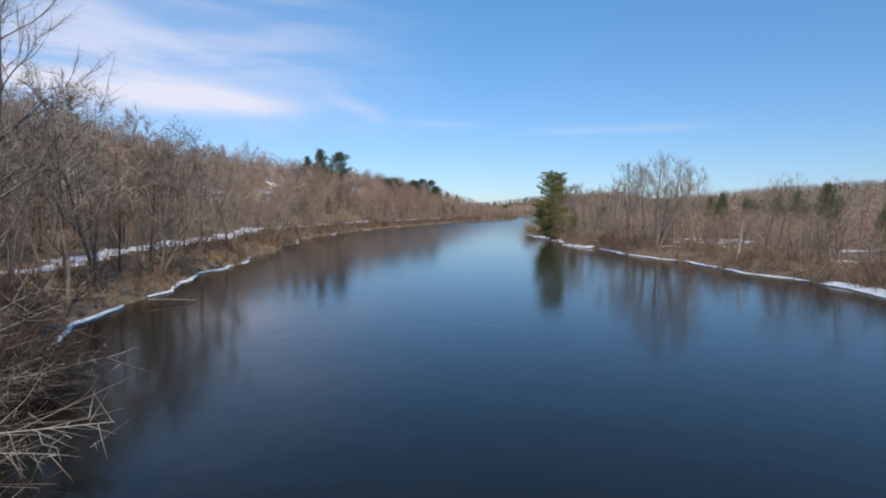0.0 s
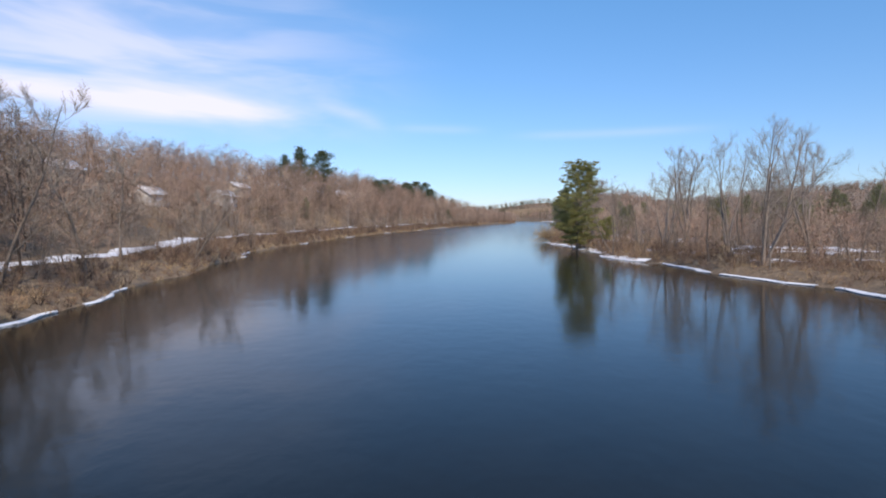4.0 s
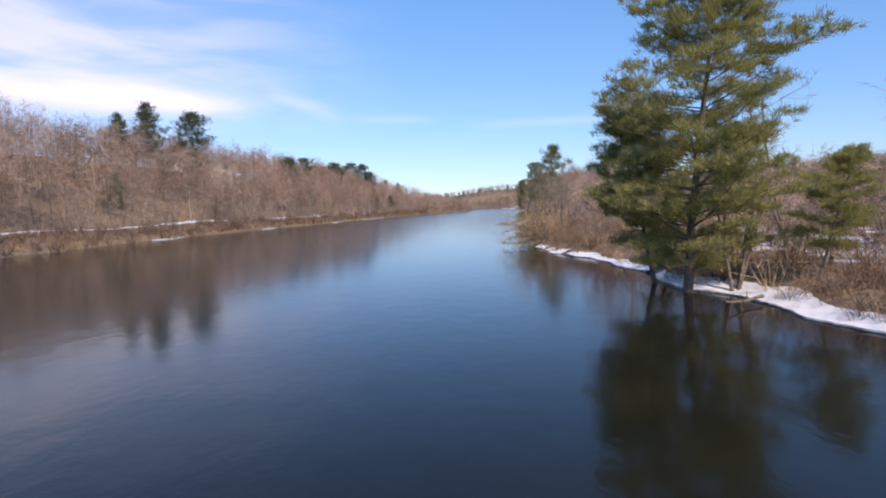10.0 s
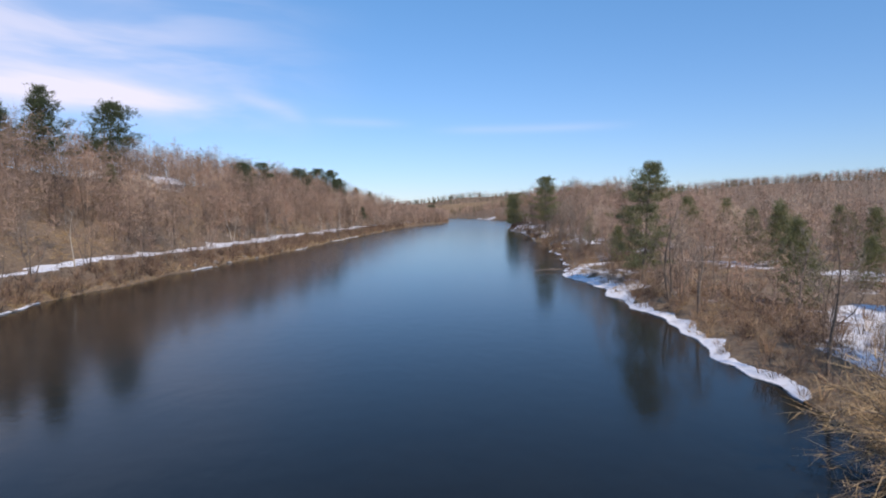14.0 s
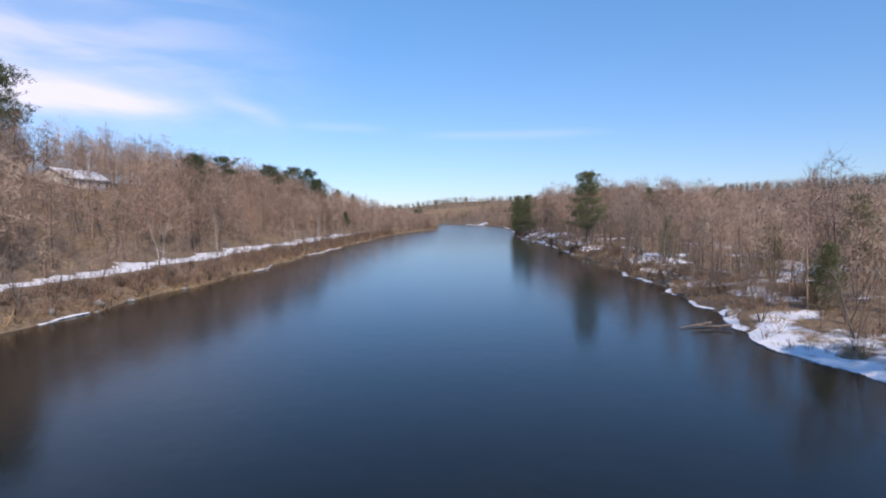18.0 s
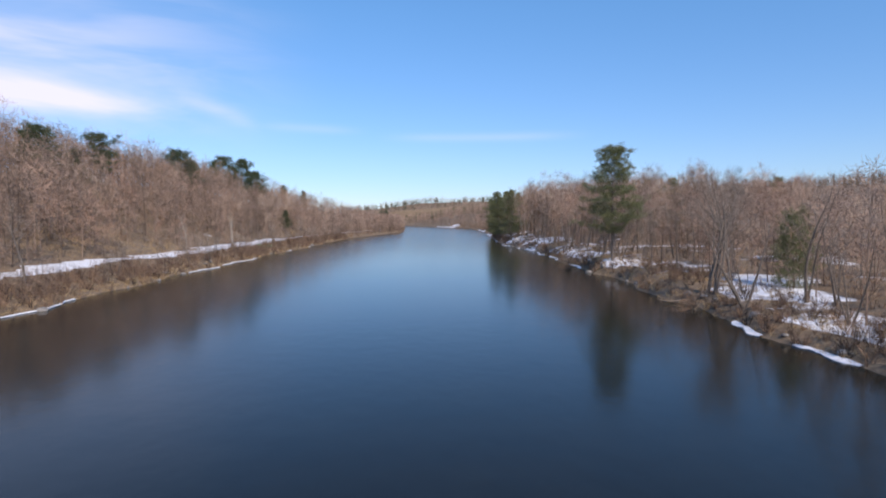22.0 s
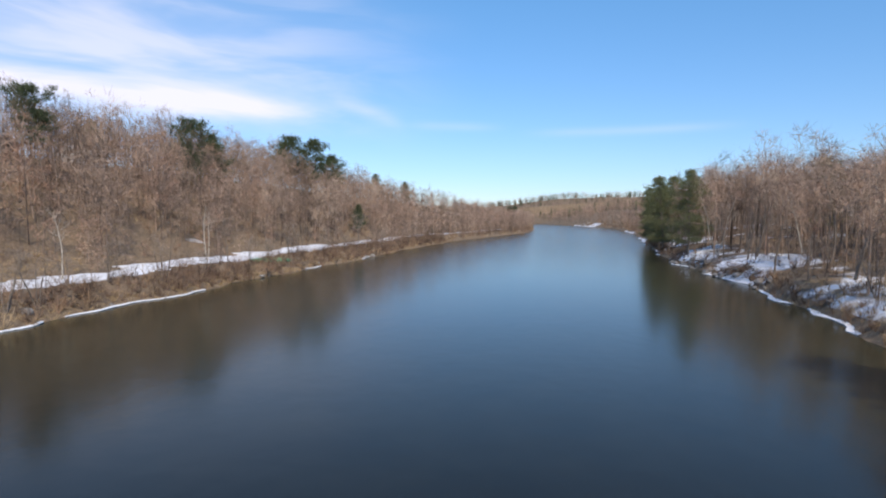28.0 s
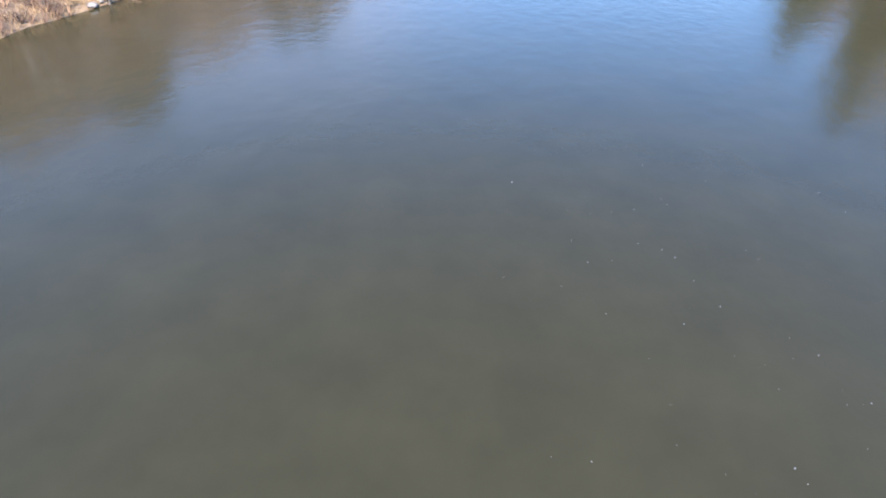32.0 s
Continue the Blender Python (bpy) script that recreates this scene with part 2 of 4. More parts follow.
def water_material():
    """Dark river: smooth reach below, broken by a riffle upstream."""
    m, n, l, p = material("river_water")
    deep = noise_node(n, l, 0.25, 5.0, 0.65)
    geo = n.new("ShaderNodeNewGeometry")
    sep = n.new("ShaderNodeSeparateXYZ")
    l.new(geo.outputs["Position"], sep.inputs[0])
    shoal = n.new("ShaderNodeMapRange")
    shoal.interpolation_type = "SMOOTHSTEP"
    shoal.inputs["From Min"].default_value, shoal.inputs["From Max"].default_value = 398, 446
    l.new(sep.outputs[1], shoal.inputs["Value"])
    clear = ramp(n, l, deep, [(0.3, (0.0100, 0.0098, 0.0062)), (0.7, (0.0135, 0.0132, 0.0085))])
    murky = ramp(n, l, deep, [(0.3, (0.0320, 0.0295, 0.0140)), (0.7, (0.0410, 0.0375, 0.0185))])
    l.new(mixed(n, l, shoal.outputs[0], clear, murky), p.inputs["Base Color"])
    gloss = n.new("ShaderNodeMapRange")
    gloss.interpolation_type = "SMOOTHSTEP"
    gloss.inputs["From Min"].default_value, gloss.inputs["From Max"].default_value = 80, 420
    gloss.inputs["To Min"].default_value, gloss.inputs["To Max"].default_value = 0.10, 0.14
    l.new(sep.outputs[1], gloss.inputs["Value"])
    l.new(gloss.outputs[0], p.inputs["Roughness"])
    p.inputs["IOR"].default_value = 1.333
    # blue tint colours the reflections themselves; plain water would leave them neutral
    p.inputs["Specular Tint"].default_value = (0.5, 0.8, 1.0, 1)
    rip = noise_node(n, l, 0.7, 4.0, 0.6, stretch=(1.0, 0.7, 1.0))
    up = n.new("ShaderNodeMapRange")
    up.interpolation_type = "SMOOTHSTEP"
    up.inputs["From Min"].default_value, up.inputs["From Max"].default_value = 440, 680
    up.inputs["To Min"].default_value, up.inputs["To Max"].default_value = 0.08, 1.0
    l.new(sep.outputs[1], up.inputs["Value"])
    bp = n.new("ShaderNodeBump")
    bp.inputs["Distance"].default_value = 0.2
    l.new(up.outputs[0], bp.inputs["Strength"])
    l.new(rip, bp.inputs["Height"])
    l.new(bp.outputs[0], p.inputs["Normal"])
    return m


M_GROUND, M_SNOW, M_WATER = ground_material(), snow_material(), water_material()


# ---- plan of the river ----
def curve(pairs):
    ys, xs = np.array(pairs, float).T
    return lambda y: np.interp(y, ys, xs)


LEFT = curve([(-200, -16), (0, -19), (34, -24), (59, -29), (105, -33.5), (140, -37), (170, -42), (215, -39.5), (260, -36), (292, -30.5), (330, -23), (366, -13.5),
              (400, -7), (433, -1.5), (460, 5), (503, 13.5), (530, 21), (580, 31), (650, 49), (774, 97), (850, 113), (955, 128), (1040, 126), (1110, 100), (1180, 30), (1240, -120), (1270, -300)])
RIGHT = curve([(-200, 56), (0, 51), (57, 46), (89, 43), (110, 39), (130, 36.5), (145, 33), (166, 35), (200, 34), (212, 35), (230, 40), (263, 46), (297, 50), (322, 59.5), (342, 64.5),
               (370, 71), (390, 76), (402, 79.3), (412, 80.9), (422, 82.4), (431, 84.3), (443, 87.8), (457, 91), (468, 93.8), (495, 99), (528, 102.5), (560, 110), (636, 131), (750, 163), (890, 190), (960, 189), (1090, 186), (1200, 172), (1260, 120), (1300, -20), (1330, -300)])
HILL_L = curve([(-300, 0.85), (60, 0.9), (200, 0.95), (350, 1.05), (450, 1.0), (560, 1.05), (660, 0.95), (800, 0.7), (900, 0.45), (1100, 0.4)])
IN_L = curve([(-40, -3.0), (-3, -0.8), (0, -0.05), (1.2, 0.55), (4, 1.5), (8, 2.5), (10, 2.75), (20, 2.9), (24, 4.0), (40, 11), (58, 20), (80, 25), (130, 28), (300, 31), (900, 36), (4000, 60)])
IN_R = curve([(-40, -3.0), (-3, -0.8), (0, -0.05), (0.8, 0.4), (2.5, 1.0), (8, 1.5), (60, 2.2), (140, 5), (240, 14), (330, 26), (450, 35), (530, 37), (900, 26), (4000, 10)])
RISE_R = curve([(-300, 0), (380, 0), (470, 3.0), (560, 5.0), (700, 8), (900, 14), (1050, 15), (1160, 10), (1280, 2)])
STEEP_R = curve([(-300, 0), (340, 0), (395, 1.4), (600, 1.3), (700, 0.5)])

FAR_HILL = curve([(-300, 20), (60, 22), (150, 28), (220, 38), (290, 46), (340, 44), (430, 49), (520, 47), (700, 52), (1000, 46)])


def wobble(x, y):
    return (np.sin(x * 0.11 + 1.3 * np.sin(y * 0.05)) * np.sin(y * 0.083 + 0.7) + 0.5 * np.sin(x * 0.31 + y * 0.27) * np.sin(y * 0.23 - x * 0.13))


def shore_wobble(y):
    return 0.8 * np.sin(y * 0.21) + 0.35 * np.sin(y * 0.53 + 1.0) + 0.13 * np.sin(y * 1.31 + 2.0)


def left_x(y):
    return LEFT(y) + shore_wobble(y + 40.0)


def right_x(y):
    return RIGHT(y) + shore_wobble(y)


def height(x, y):
    """Height of the ground over the water level."""
    x, y = np.asarray(x, float), np.asarray(y, float)
    dl, dr = left_x(y) - x, x - right_x(y)
    far = np.clip((y - 1000) / 500, 0, 1)
    zl = IN_L(dl)
    zl = np.where(dl > 20, 2.9 + (zl - 2.9) * HILL_L(y), zl)
    zr = IN_R(dr) + RISE_R(y) * np.clip((dr - 4) / 35, 0, 1) + STEEP_R(y) * np.clip((dr - 0.3) / 2.8, 0, 1)
    zmid = np.maximum(zl, zr)
    z = np.where(dl > 0, np.where(dr > 0, np.maximum(zl, zr), zl), np.where(dr > 0, zr, np.maximum(-3.0, zmid)))
    bump = wobble(x, y) * np.clip(np.maximum(dl, dr) / 12, 0, 1) * 0.35
    gone = np.clip((y - 1310) / 40, 0, 1)
    z = z * (1 - gone) + gone * (2 + FAR_HILL(x) * np.clip((y - 1340) / 220, 0, 1))
    return z + bump


# ---- mesh helpers ----
def mesh_from(name, verts, tris, mat):
    """One mesh from arrays of vertices and triangles (or quads)."""
    verts, tris = np.asarray(verts, np.float32), np.asarray(tris, np.int32)
    k = tris.shape[1]
    me = bpy.data.meshes.new(name)
    me.vertices.add(len(verts))
    me.vertices.foreach_set("co", verts.ravel())
    me.loops.add(tris.size)
    me.loops.foreach_set("vertex_index", tris.ravel())
    me.polygons.add(len(tris))
    me.polygons.foreach_set("loop_start", np.arange(0, tris.size, k, dtype=np.int32))
    me.update(calc_edges=True)
    me.materials.append(mat)
    return me


def joined(pieces):
    """Pieces of (vertices, triangles) put together."""
    vs, fs, at = [], [], 0
    for v, f in pieces:
        vs.append(v)
        fs.append(f + at)
        at += len(v)
    return np.concatenate(vs), np.concatenate(fs)


def part(name, geo, mat, parent, label="", smooth=False):
    ob = new(name, mesh_from(name, geo[0], geo[1], mat))
    ob.parent = parent
    if smooth:
        ob.data.polygons.foreach_set("use_smooth", np.ones(len(ob.data.polygons), bool))
    if label:
        ob["label"] = label
    return ob


def tube(points, radii, sides):
    """A tapered tube along points, closed to a tip at its end."""
    points, radii = np.asarray(points, float), np.asarray(radii, float)
    n = len(points)
    ahead = np.gradient(points, axis=0)
    ahead /= np.linalg.norm(ahead, axis=1, keepdims=True) + 1e-9
    ref = np.array([0.31, 0.95, 0.1])
    u = np.cross(ahead, ref)
    u /= np.linalg.norm(u, axis=1, keepdims=True) + 1e-9
    w = np.cross(ahead, u)
    a = np.arange(sides) * 2 * np.pi / sides
    ring = u[:, None] * np.cos(a)[None, :, None] + w[:, None] * np.sin(a)[None, :, None]
    verts = (points[:, None] + ring * radii[:, None, None]).reshape(-1, 3)
    i = np.arange(n - 1)[:, None] * sides + np.arange(sides)[None]
    j = np.arange(n - 1)[:, None] * sides + (np.arange(sides)[None] + 1) % sides
    quads = np.stack([i, j, j + sides, i + sides], -1).reshape(-1, 4)
    tris = np.concatenate([quads[:, [0, 1, 2]], quads[:, [0, 2, 3]]])
    return verts, tris


def blades(starts, ends, width, rng):
    """One thin triangle from each start to each end."""
    starts, ends = np.asarray(starts, float), np.asarray(ends, float)
    n = len(starts)
    side = np.cross(ends - starts, rng.normal(size=(n, 3)))
    side /= np.linalg.norm(side, axis=1, keepdims=True) + 1e-9
    wid = np.broadcast_to(np.asarray(width, float).reshape(-1, 1), (n, 1)) * 0.5
    v = np.stack([starts - side * wid, starts + side * wid, ends], 1).reshape(-1, 3)
    return v, np.arange(3 * n).reshape(-1, 3)


def unit(v):
    return v / (np.linalg.norm(v) + 1e-9)


# ---- trees ----
def branch_line(rng, p, d, length, steps, bend, lift):
    pts = [np.array(p, float)]
    d = unit(np.array(d, float))
    for _ in range(steps):
        d = unit(d + rng.normal(size=3) * bend + np.array([0, 0, lift]))
        pts.append(pts[-1] + d * length / steps)
    return np.array(pts)


def bare_tree(seed, h=13.0, r=0.17, stems=1, fork=0.3, spread=0.9, limbs=9, dense=1.0, lean=(0, 0), twig=0.022, splay=0.42):
    """Leafless tree: geometry of trunk, limbs and twig crown."""
    rng = np.random.default_rng(seed)
    trunk, limb, starts, ends, wid = [], [], [], [], []
    for s in range(stems):
        a = rng.uniform(0, 6.28)
        out = 0.0 if stems == 1 else rng.uniform(0.35, 1.0) * splay
        d = np.array([math.cos(a) * out + lean[0], math.sin(a) * out + lean[1], 1.0])
        hh = h * rng.uniform(0.85, 1.0)
        line = branch_line(rng, (math.cos(a) * r * 0.6 * (stems > 1), math.sin(a) * r * 0.6 * (stems > 1), -0.4), d, hh, 9, 0.07, 0.05)
        rad = r * (np.linspace(1, 0.12, 10) ** 0.9) * (1 if s == 0 else rng.uniform(0.6, 0.95))
        rad[0] *= 1.35
        trunk.append(tube(line, rad, 7))
        count = max(4, int(limbs / (stems ** 0.5)))
        for k in range(count):
            f = fork + (0.98 - fork) * (k + rng.uniform(0, 0.8)) / count
            i = min(int(f * 9), 8)
            p = line[i] + (line[i + 1] - line[i]) * (f * 9 - i)
            b = a + k * 2.4 + rng.uniform(-0.5, 0.5)
            ln = hh * spread * (0.42 - 0.27 * (f - fork) / (1 - fork)) * rng.uniform(0.75, 1.15)
            up = rng.uniform(0.45, 1.0) + 0.3 * f
            l1 = branch_line(rng, p, (math.cos(b), math.sin(b), up), ln, 5, 0.13, 0.07)
            r1 = max(0.018, rad[i] * 0.4)
            mine = [tube(l1, np.linspace(r1, 0.007, 6), 4)]
            limb.append(mine)
            n2 = max(3, int(5 * dense))
            for q in range(n2):
                g = 0.25 + 0.75 * (q + rng.uniform(0, 0.9)) / n2
                j = min(int(g * 5), 4)
                p2 = l1[j] + (l1[j + 1] - l1[j]) * (g * 5 - j)
                d2 = unit(l1[j + 1] - l1[j]) + rng.normal(size=3) * 0.55 + np.array([0, 0, 0.25])
                ln2 = ln * rng.uniform(0.4, 0.72) * (1.15 - 0.5 * g)
                l2 = branch_line(rng, p2, d2, ln2, 3, 0.18, 0.06)
                mine.append(tube(l2, np.linspace(max(0.011, r1 * 0.34), 0.005, 4), 3))
                n3 = max(4, int(9 * dense))
                for w in range(n3):
                    g3 = rng.uniform(0.15, 1.0)
                    j3 = min(int(g3 * 3), 2)
                    p3 = l2[j3] + (l2[j3 + 1] - l2[j3]) * (g3 * 3 - j3)
                    d3 = unit(unit(l2[j3 + 1] - l2[j3]) + rng.normal(size=3) * 0.6 + np.array([0, 0, 0.2]))
                    e = p3 + d3 * rng.uniform(0.35, 0.9) * (h / 13) ** 0.5
                    starts.append(p3)
                    ends.append(e)
                    wid.append(twig)
                    for _ in range(2):
                        m = p3 + (e - p3) * rng.uniform(0.3, 0.8)
                        starts.append(m)
                        ends.append(m + unit(d3 + rng.normal(size=3) * 0.7) * rng.uniform(0.2, 0.5))
                        wid.append(twig * 0.5)
    return joined(trunk), [joined(m) for m in limb], blades(starts, ends, np.array(wid), rng)


def thing(name, label, category, group=""):
    ob = new(name)
    ob.empty_display_size = 0.5
    return tagged(ob, label, category, group)


def tree_thing(geo, label, bark=M_BARK, twig=M_TWIG, group=""):
    ob = thing("bare_tree", label, "tree", group)
    part("trunk", geo[0], bark, ob, smooth=True)
    for g in geo[1]:
        part("limb", g, bark, ob)
    part("crown", geo[2], twig, ob)
    return ob


def pine_tree(seed, h=20.0, r=0.3, profile=((0.15, 3), (0.5, 6), (1, 1)), rows=26, tufts=24, needles=13, size=0.32, lean=(0, 0), needle_w=0.045, flat=0.3, ragged=0.4):
    """White pine: trunk, boughs with side shoots, and needle tufts in uneven plates. profile: crown radius by height."""
    rng = np.random.default_rng(seed)
    line = branch_line(rng, (0, 0, -0.5), (lean[0], lean[1], 1), h, 12, 0.025, 0.04)
    rad = r * np.linspace(1, 0.08, 13)
    boughs, starts, ends, wid = [], [], [], []
    pf, pr = np.array(profile, float).T
    low = pf[0]
    for k in range(rows):
        f = low + (0.985 - low) * (k / (rows - 1)) ** 0.95
        whorl = rng.uniform(0, 6.28)
        n_b = int(rng.integers(4, 7))
        for s in range(n_b):
            g0 = f + rng.uniform(-0.01, 0.01)
            i = min(int(g0 * 12), 11)
            p = line[i] + (line[i + 1] - line[i]) * (g0 * 12 - i)
            a = whorl + s * 6.28 / n_b + rng.uniform(-0.4, 0.4)
            ln = float(np.interp(f, pf, pr)) * rng.uniform(1 - ragged, 1.12)
            rise = rng.uniform(-0.05, 0.22) + 1.6 * max(0.0, f - 0.55)
            l1 = branch_line(rng, p, (math.cos(a), math.sin(a), rise), ln, 5, 0.06, 0.06)
            mine = [tube(l1, np.linspace(max(0.02, rad[i] * 0.3), 0.012, 6), 4)]
            puffs = max(2, int(7 * (0.3 + 0.7 * ln / pr.max())))
            for q in range(puffs):
                g = 0.22 + 0.78 * (q + rng.uniform(0.2, 0.9)) / puffs
                j = min(int(g * 5), 4)
                c0 = l1[j] + (l1[j + 1] - l1[j]) * (min(g, 1.0) * 5 - j)
                ahead = unit(l1[j + 1] - l1[j])
                side = np.array([-ahead[1], ahead[0], 0]) * (1 if q % 2 else -1)
                reach = rng.uniform(0.12, 0.3) * ln * (1.25 - g * 0.9)
                c1 = c0 + (side * rng.uniform(0.6, 1.0) + ahead * 0.7) * reach + np.array([0, 0, 0.1 * reach + 0.08])
                mine.append(blades([c0], [c1], 0.04, rng))
                wide = size * rng.uniform(1.0, 1.7)
                for _ in range(max(2, tufts // 7)):
                    c = c1 + rng.normal(size=3) * np.array([0.8, 0.8, flat]) * wide
                    d = unit(unit(c - c0) * 0.7 + ahead * 0.5 + np.array([0, 0, 0.7]))
                    dirs = rng.normal(size=(needles, 3)) * 0.6 + d
                    dirs /= np.linalg.norm(dirs, axis=1, keepdims=True)
                    st = c + rng.normal(size=(needles, 3)) * np.array([0.4, 0.4, 0.1 + 0.5 * flat]) * size
                    starts.append(st)
                    ends.append(st + dirs * size * rng.uniform(0.7, 1.3, (needles, 1)))
                    wid.append(np.full(needles, needle_w))
            boughs.append(joined(mine))
    return tube(line, rad, 9), boughs, blades(np.concatenate(starts), np.concatenate(ends), np.concatenate(wid), rng)


def pine_thing(geo, label, needle=M_NEEDLE, group="", split=False):
    ob = thing("pine_tree", label, "tree", group)
    part("trunk", geo[0] if split else joined([geo[0]] + geo[1]), M_BARK, ob, smooth=True)
    for g in geo[1] if split else ():
        part("bough", g, M_BARK, ob)
    part("crown", geo[2], needle, ob)
    return ob


def stand(x, y, turn=0.0, size=1.0, sink=0.0):
    """A pose on the ground."""
    return pose(x, y, float(height(x, y)) - sink, 0, 0, turn) @ Matrix.Scale(size, 4)


def place_copy(ob, x, y, turn=0.0, size=1.0):
    c = copy_thing(ob, pose(0, 0, 0))
    c.matrix_basis = stand(x, y, turn, size)
    return c


# ---- ground, water ----
rows_y = np.concatenate([np.arange(-200, -20, 12), np.arange(-20, 560, 2.0), np.arange(560, 1360, 6), np.arange(1360, 1800, 25), np.arange(1800, 4801, 300)]).astype(float)
inland = np.concatenate([np.array([0, 0.5, 1.2, 2.2, 3.3, 4.8, 6.5, 8.5, 10.5, 13, 16, 20, 24]), np.arange(29, 90, 6), np.arange(92, 300, 16), np.array([320, 380, 460, 560, 700, 900, 1200, 1600, 2200, 3000])])
bed = np.array([0.02, 0.05, 0.15, 0.5, 0.85, 0.95, 0.98])
gx = []
for y in rows_y:
    lx, rx = float(left_x(y)), float(right_x(y))
    if rx < lx + 2:
        mid = (lx + rx) / 2
        lx, rx = mid - 1, mid + 1
    gx.append(np.concatenate([lx - inland[::-1], lx + (rx - lx) * bed, rx + inland]))
gx = np.array(gx)
gy = np.repeat(rows_y[:, None], gx.shape[1], 1)
gz = height(gx, gy)
nr, nc = gx.shape
gi = (np.arange(nr - 1)[:, None] * nc + np.arange(nc - 1)[None]).ravel()
ground = new("ground", mesh_from("ground", np.stack([gx, gy, gz], -1).reshape(-1, 3), np.stack([gi, gi + 1, gi + nc + 1, gi + nc], -1), M_GROUND))
ground.data.polygons.foreach_set("use_smooth", np.ones(len(ground.data.polygons), bool))
tagged(ground, "brown leaf litter with patches of old snow", "ground", kind="structure")
g_dl, g_dr = left_x(gy) - gx, gx - right_x(gy)
snow = np.full(gx.shape, -0.13)
low_east = (g_dr > 5) & (g_dr < 45)
snow = np.where(low_east, -0.01 + 0.05 * np.sin(gy * 0.045 + 1), snow)
snow = np.where((g_dr > 4) & (gy > 168) & (gy < 245) & (g_dr < 24), 0.105, snow)
snow = np.where((g_dr > 2) & (g_dr < 45) & (gy > 365) & (gy < 640), np.where(gy < 440, 0.045, np.where(g_dr < 16, 0.11, 0.0)), np.where(low_east & (gy > 330) & (gy < 640), 0.06, snow))
snow = np.where((g_dr > 0) & (g_dr <= np.where(gy > 405, 2.0, 5.0)), np.where((gy > 436) & (gy < 560), 0.06, -0.12), snow)
snow = np.where((g_dl > 0) & (g_dl < 9), -0.3, snow)
snow = np.where((g_dl > 18) & (g_dl < 36) & (gy > 380) & (gy < 560), -0.085, snow)
snow = np.where((g_dr > 0) & (g_dr < 6) & (gy > 264) & (gy < 304), 0.10, snow)
snow = np.where((g_dr > 3) & (g_dr < 20) & (gy > 322) & (gy < 415), 0.10, snow)
snow = np.where(gy > 640, -0.2, snow)
snow = np.where((g_dr > 0.7) & (g_dr < 10) & (gy > 960) & (gy < 1050), 0.05, snow)
snow = np.where(np.maximum(g_dl, g_dr) < 0.7, -0.6, snow)
at = ground.data.attributes.new("snow", "FLOAT", "POINT")
at.data.foreach_set("value", snow.ravel().astype(np.float32))

wx, wy = np.meshgrid(np.linspace(-360, 420, 27), np.linspace(-210, 1360, 44))
wi = (np.arange(43)[:, None] * 27 + np.arange(26)[None]).ravel()
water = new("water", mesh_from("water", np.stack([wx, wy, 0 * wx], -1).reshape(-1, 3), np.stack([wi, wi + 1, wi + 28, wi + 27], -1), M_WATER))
tagged(water, "calm dark blue river, its reflections of the sky tinted blue", "river", kind="structure")

# ---- snow-covered trail on the west bank ----
def ribbon(name, ys, inner, outer, lift, thick, mat):
    """A low slab with uneven edges that follows the ground between two lines."""
    ys = np.asarray(ys, float)
    cols = 7
    f = np.linspace(0, 1, cols)
    x = inner(ys)[:, None] * (1 - f) + outer(ys)[:, None] * f
    y = np.repeat(ys[:, None], cols, 1)
    z = np.maximum(height(x, y), 0.0) + lift + thick * np.sin(f * np.pi)[None] ** 0.5
    z[:, 0] -= 0.3
    z[:, -1] -= 0.3
    v = np.stack([x, y, z], -1).reshape(-1, 3)
    i = (np.arange(len(ys) - 1)[:, None] * cols + np.arange(cols - 1)[None]).ravel()
    return mesh_from(name, v, np.stack([i, i + 1, i + cols + 1, i + cols], -1), mat)


TRAIL = curve([(-100, 10), (60, 9.0), (150, 10.5), (250, 10.5), (300, 12), (360, 13), (420, 10.5), (480, 8.5), (560, 9), (700, 9)])
TRAIL_W = curve([(-100, 5.0), (250, 5.0), (330, 7), (400, 9.5), (520, 11.0), (600, 8), (760, 5)])


def trail_inner(y):
    return left_x(y) - TRAIL(y) + 0.6 * np.sin(y * 0.9) + 0.4 * np.sin(y * 2.3)


def trail_outer(y):
    return left_x(y) - TRAIL(y) - TRAIL_W(y) + 1.3 * np.sin(y * 0.37) + 0.9 * np.sin(y * 1.3 + 1)


trail = new("trail", ribbon("trail", np.arange(-60, 760, 1.0), trail_inner, trail_outer, 0.03, 0.14, M_SNOW))
tagged(trail, "snow-covered trail along the wooded river bank", "trail", kind="structure")


# ---- shelves of snow-covered ice along the banks ----
def ice_shelf(side, y0, y1, wide, seed, inland):
    """A flat slab over the water's edge with a broken outer rim, an uneven inland edge and a dark undercut."""
    rng = np.random.default_rng(seed)
    n = max(16, int((y1 - y0) / 0.3))
    y = np.linspace(y0, y1, n)
    f = np.linspace(0, 1, n)
    knots = np.linspace(y0, y1, max(5, int((y1 - y0) / 2.6)))
    rough = np.interp(y, knots, rng.uniform(0.3, 1.2, len(knots))) + rng.uniform(-0.1, 0.1, n)
    w = wide * np.clip(np.minimum(f, 1 - f) * 7, 0.05, 1) * rough
    w = np.maximum(w, 0.02)
    back = np.interp(y, knots, rng.uniform(0.2, 0.9, len(knots))) * (0.4 + inland * wide)
    bank = left_x(y) if side < 0 else right_x(y)
    out = 1 if side < 0 else -1
    hump = 0.03 * np.interp(y, knots, rng.normal(size=len(knots)))
    lines = []
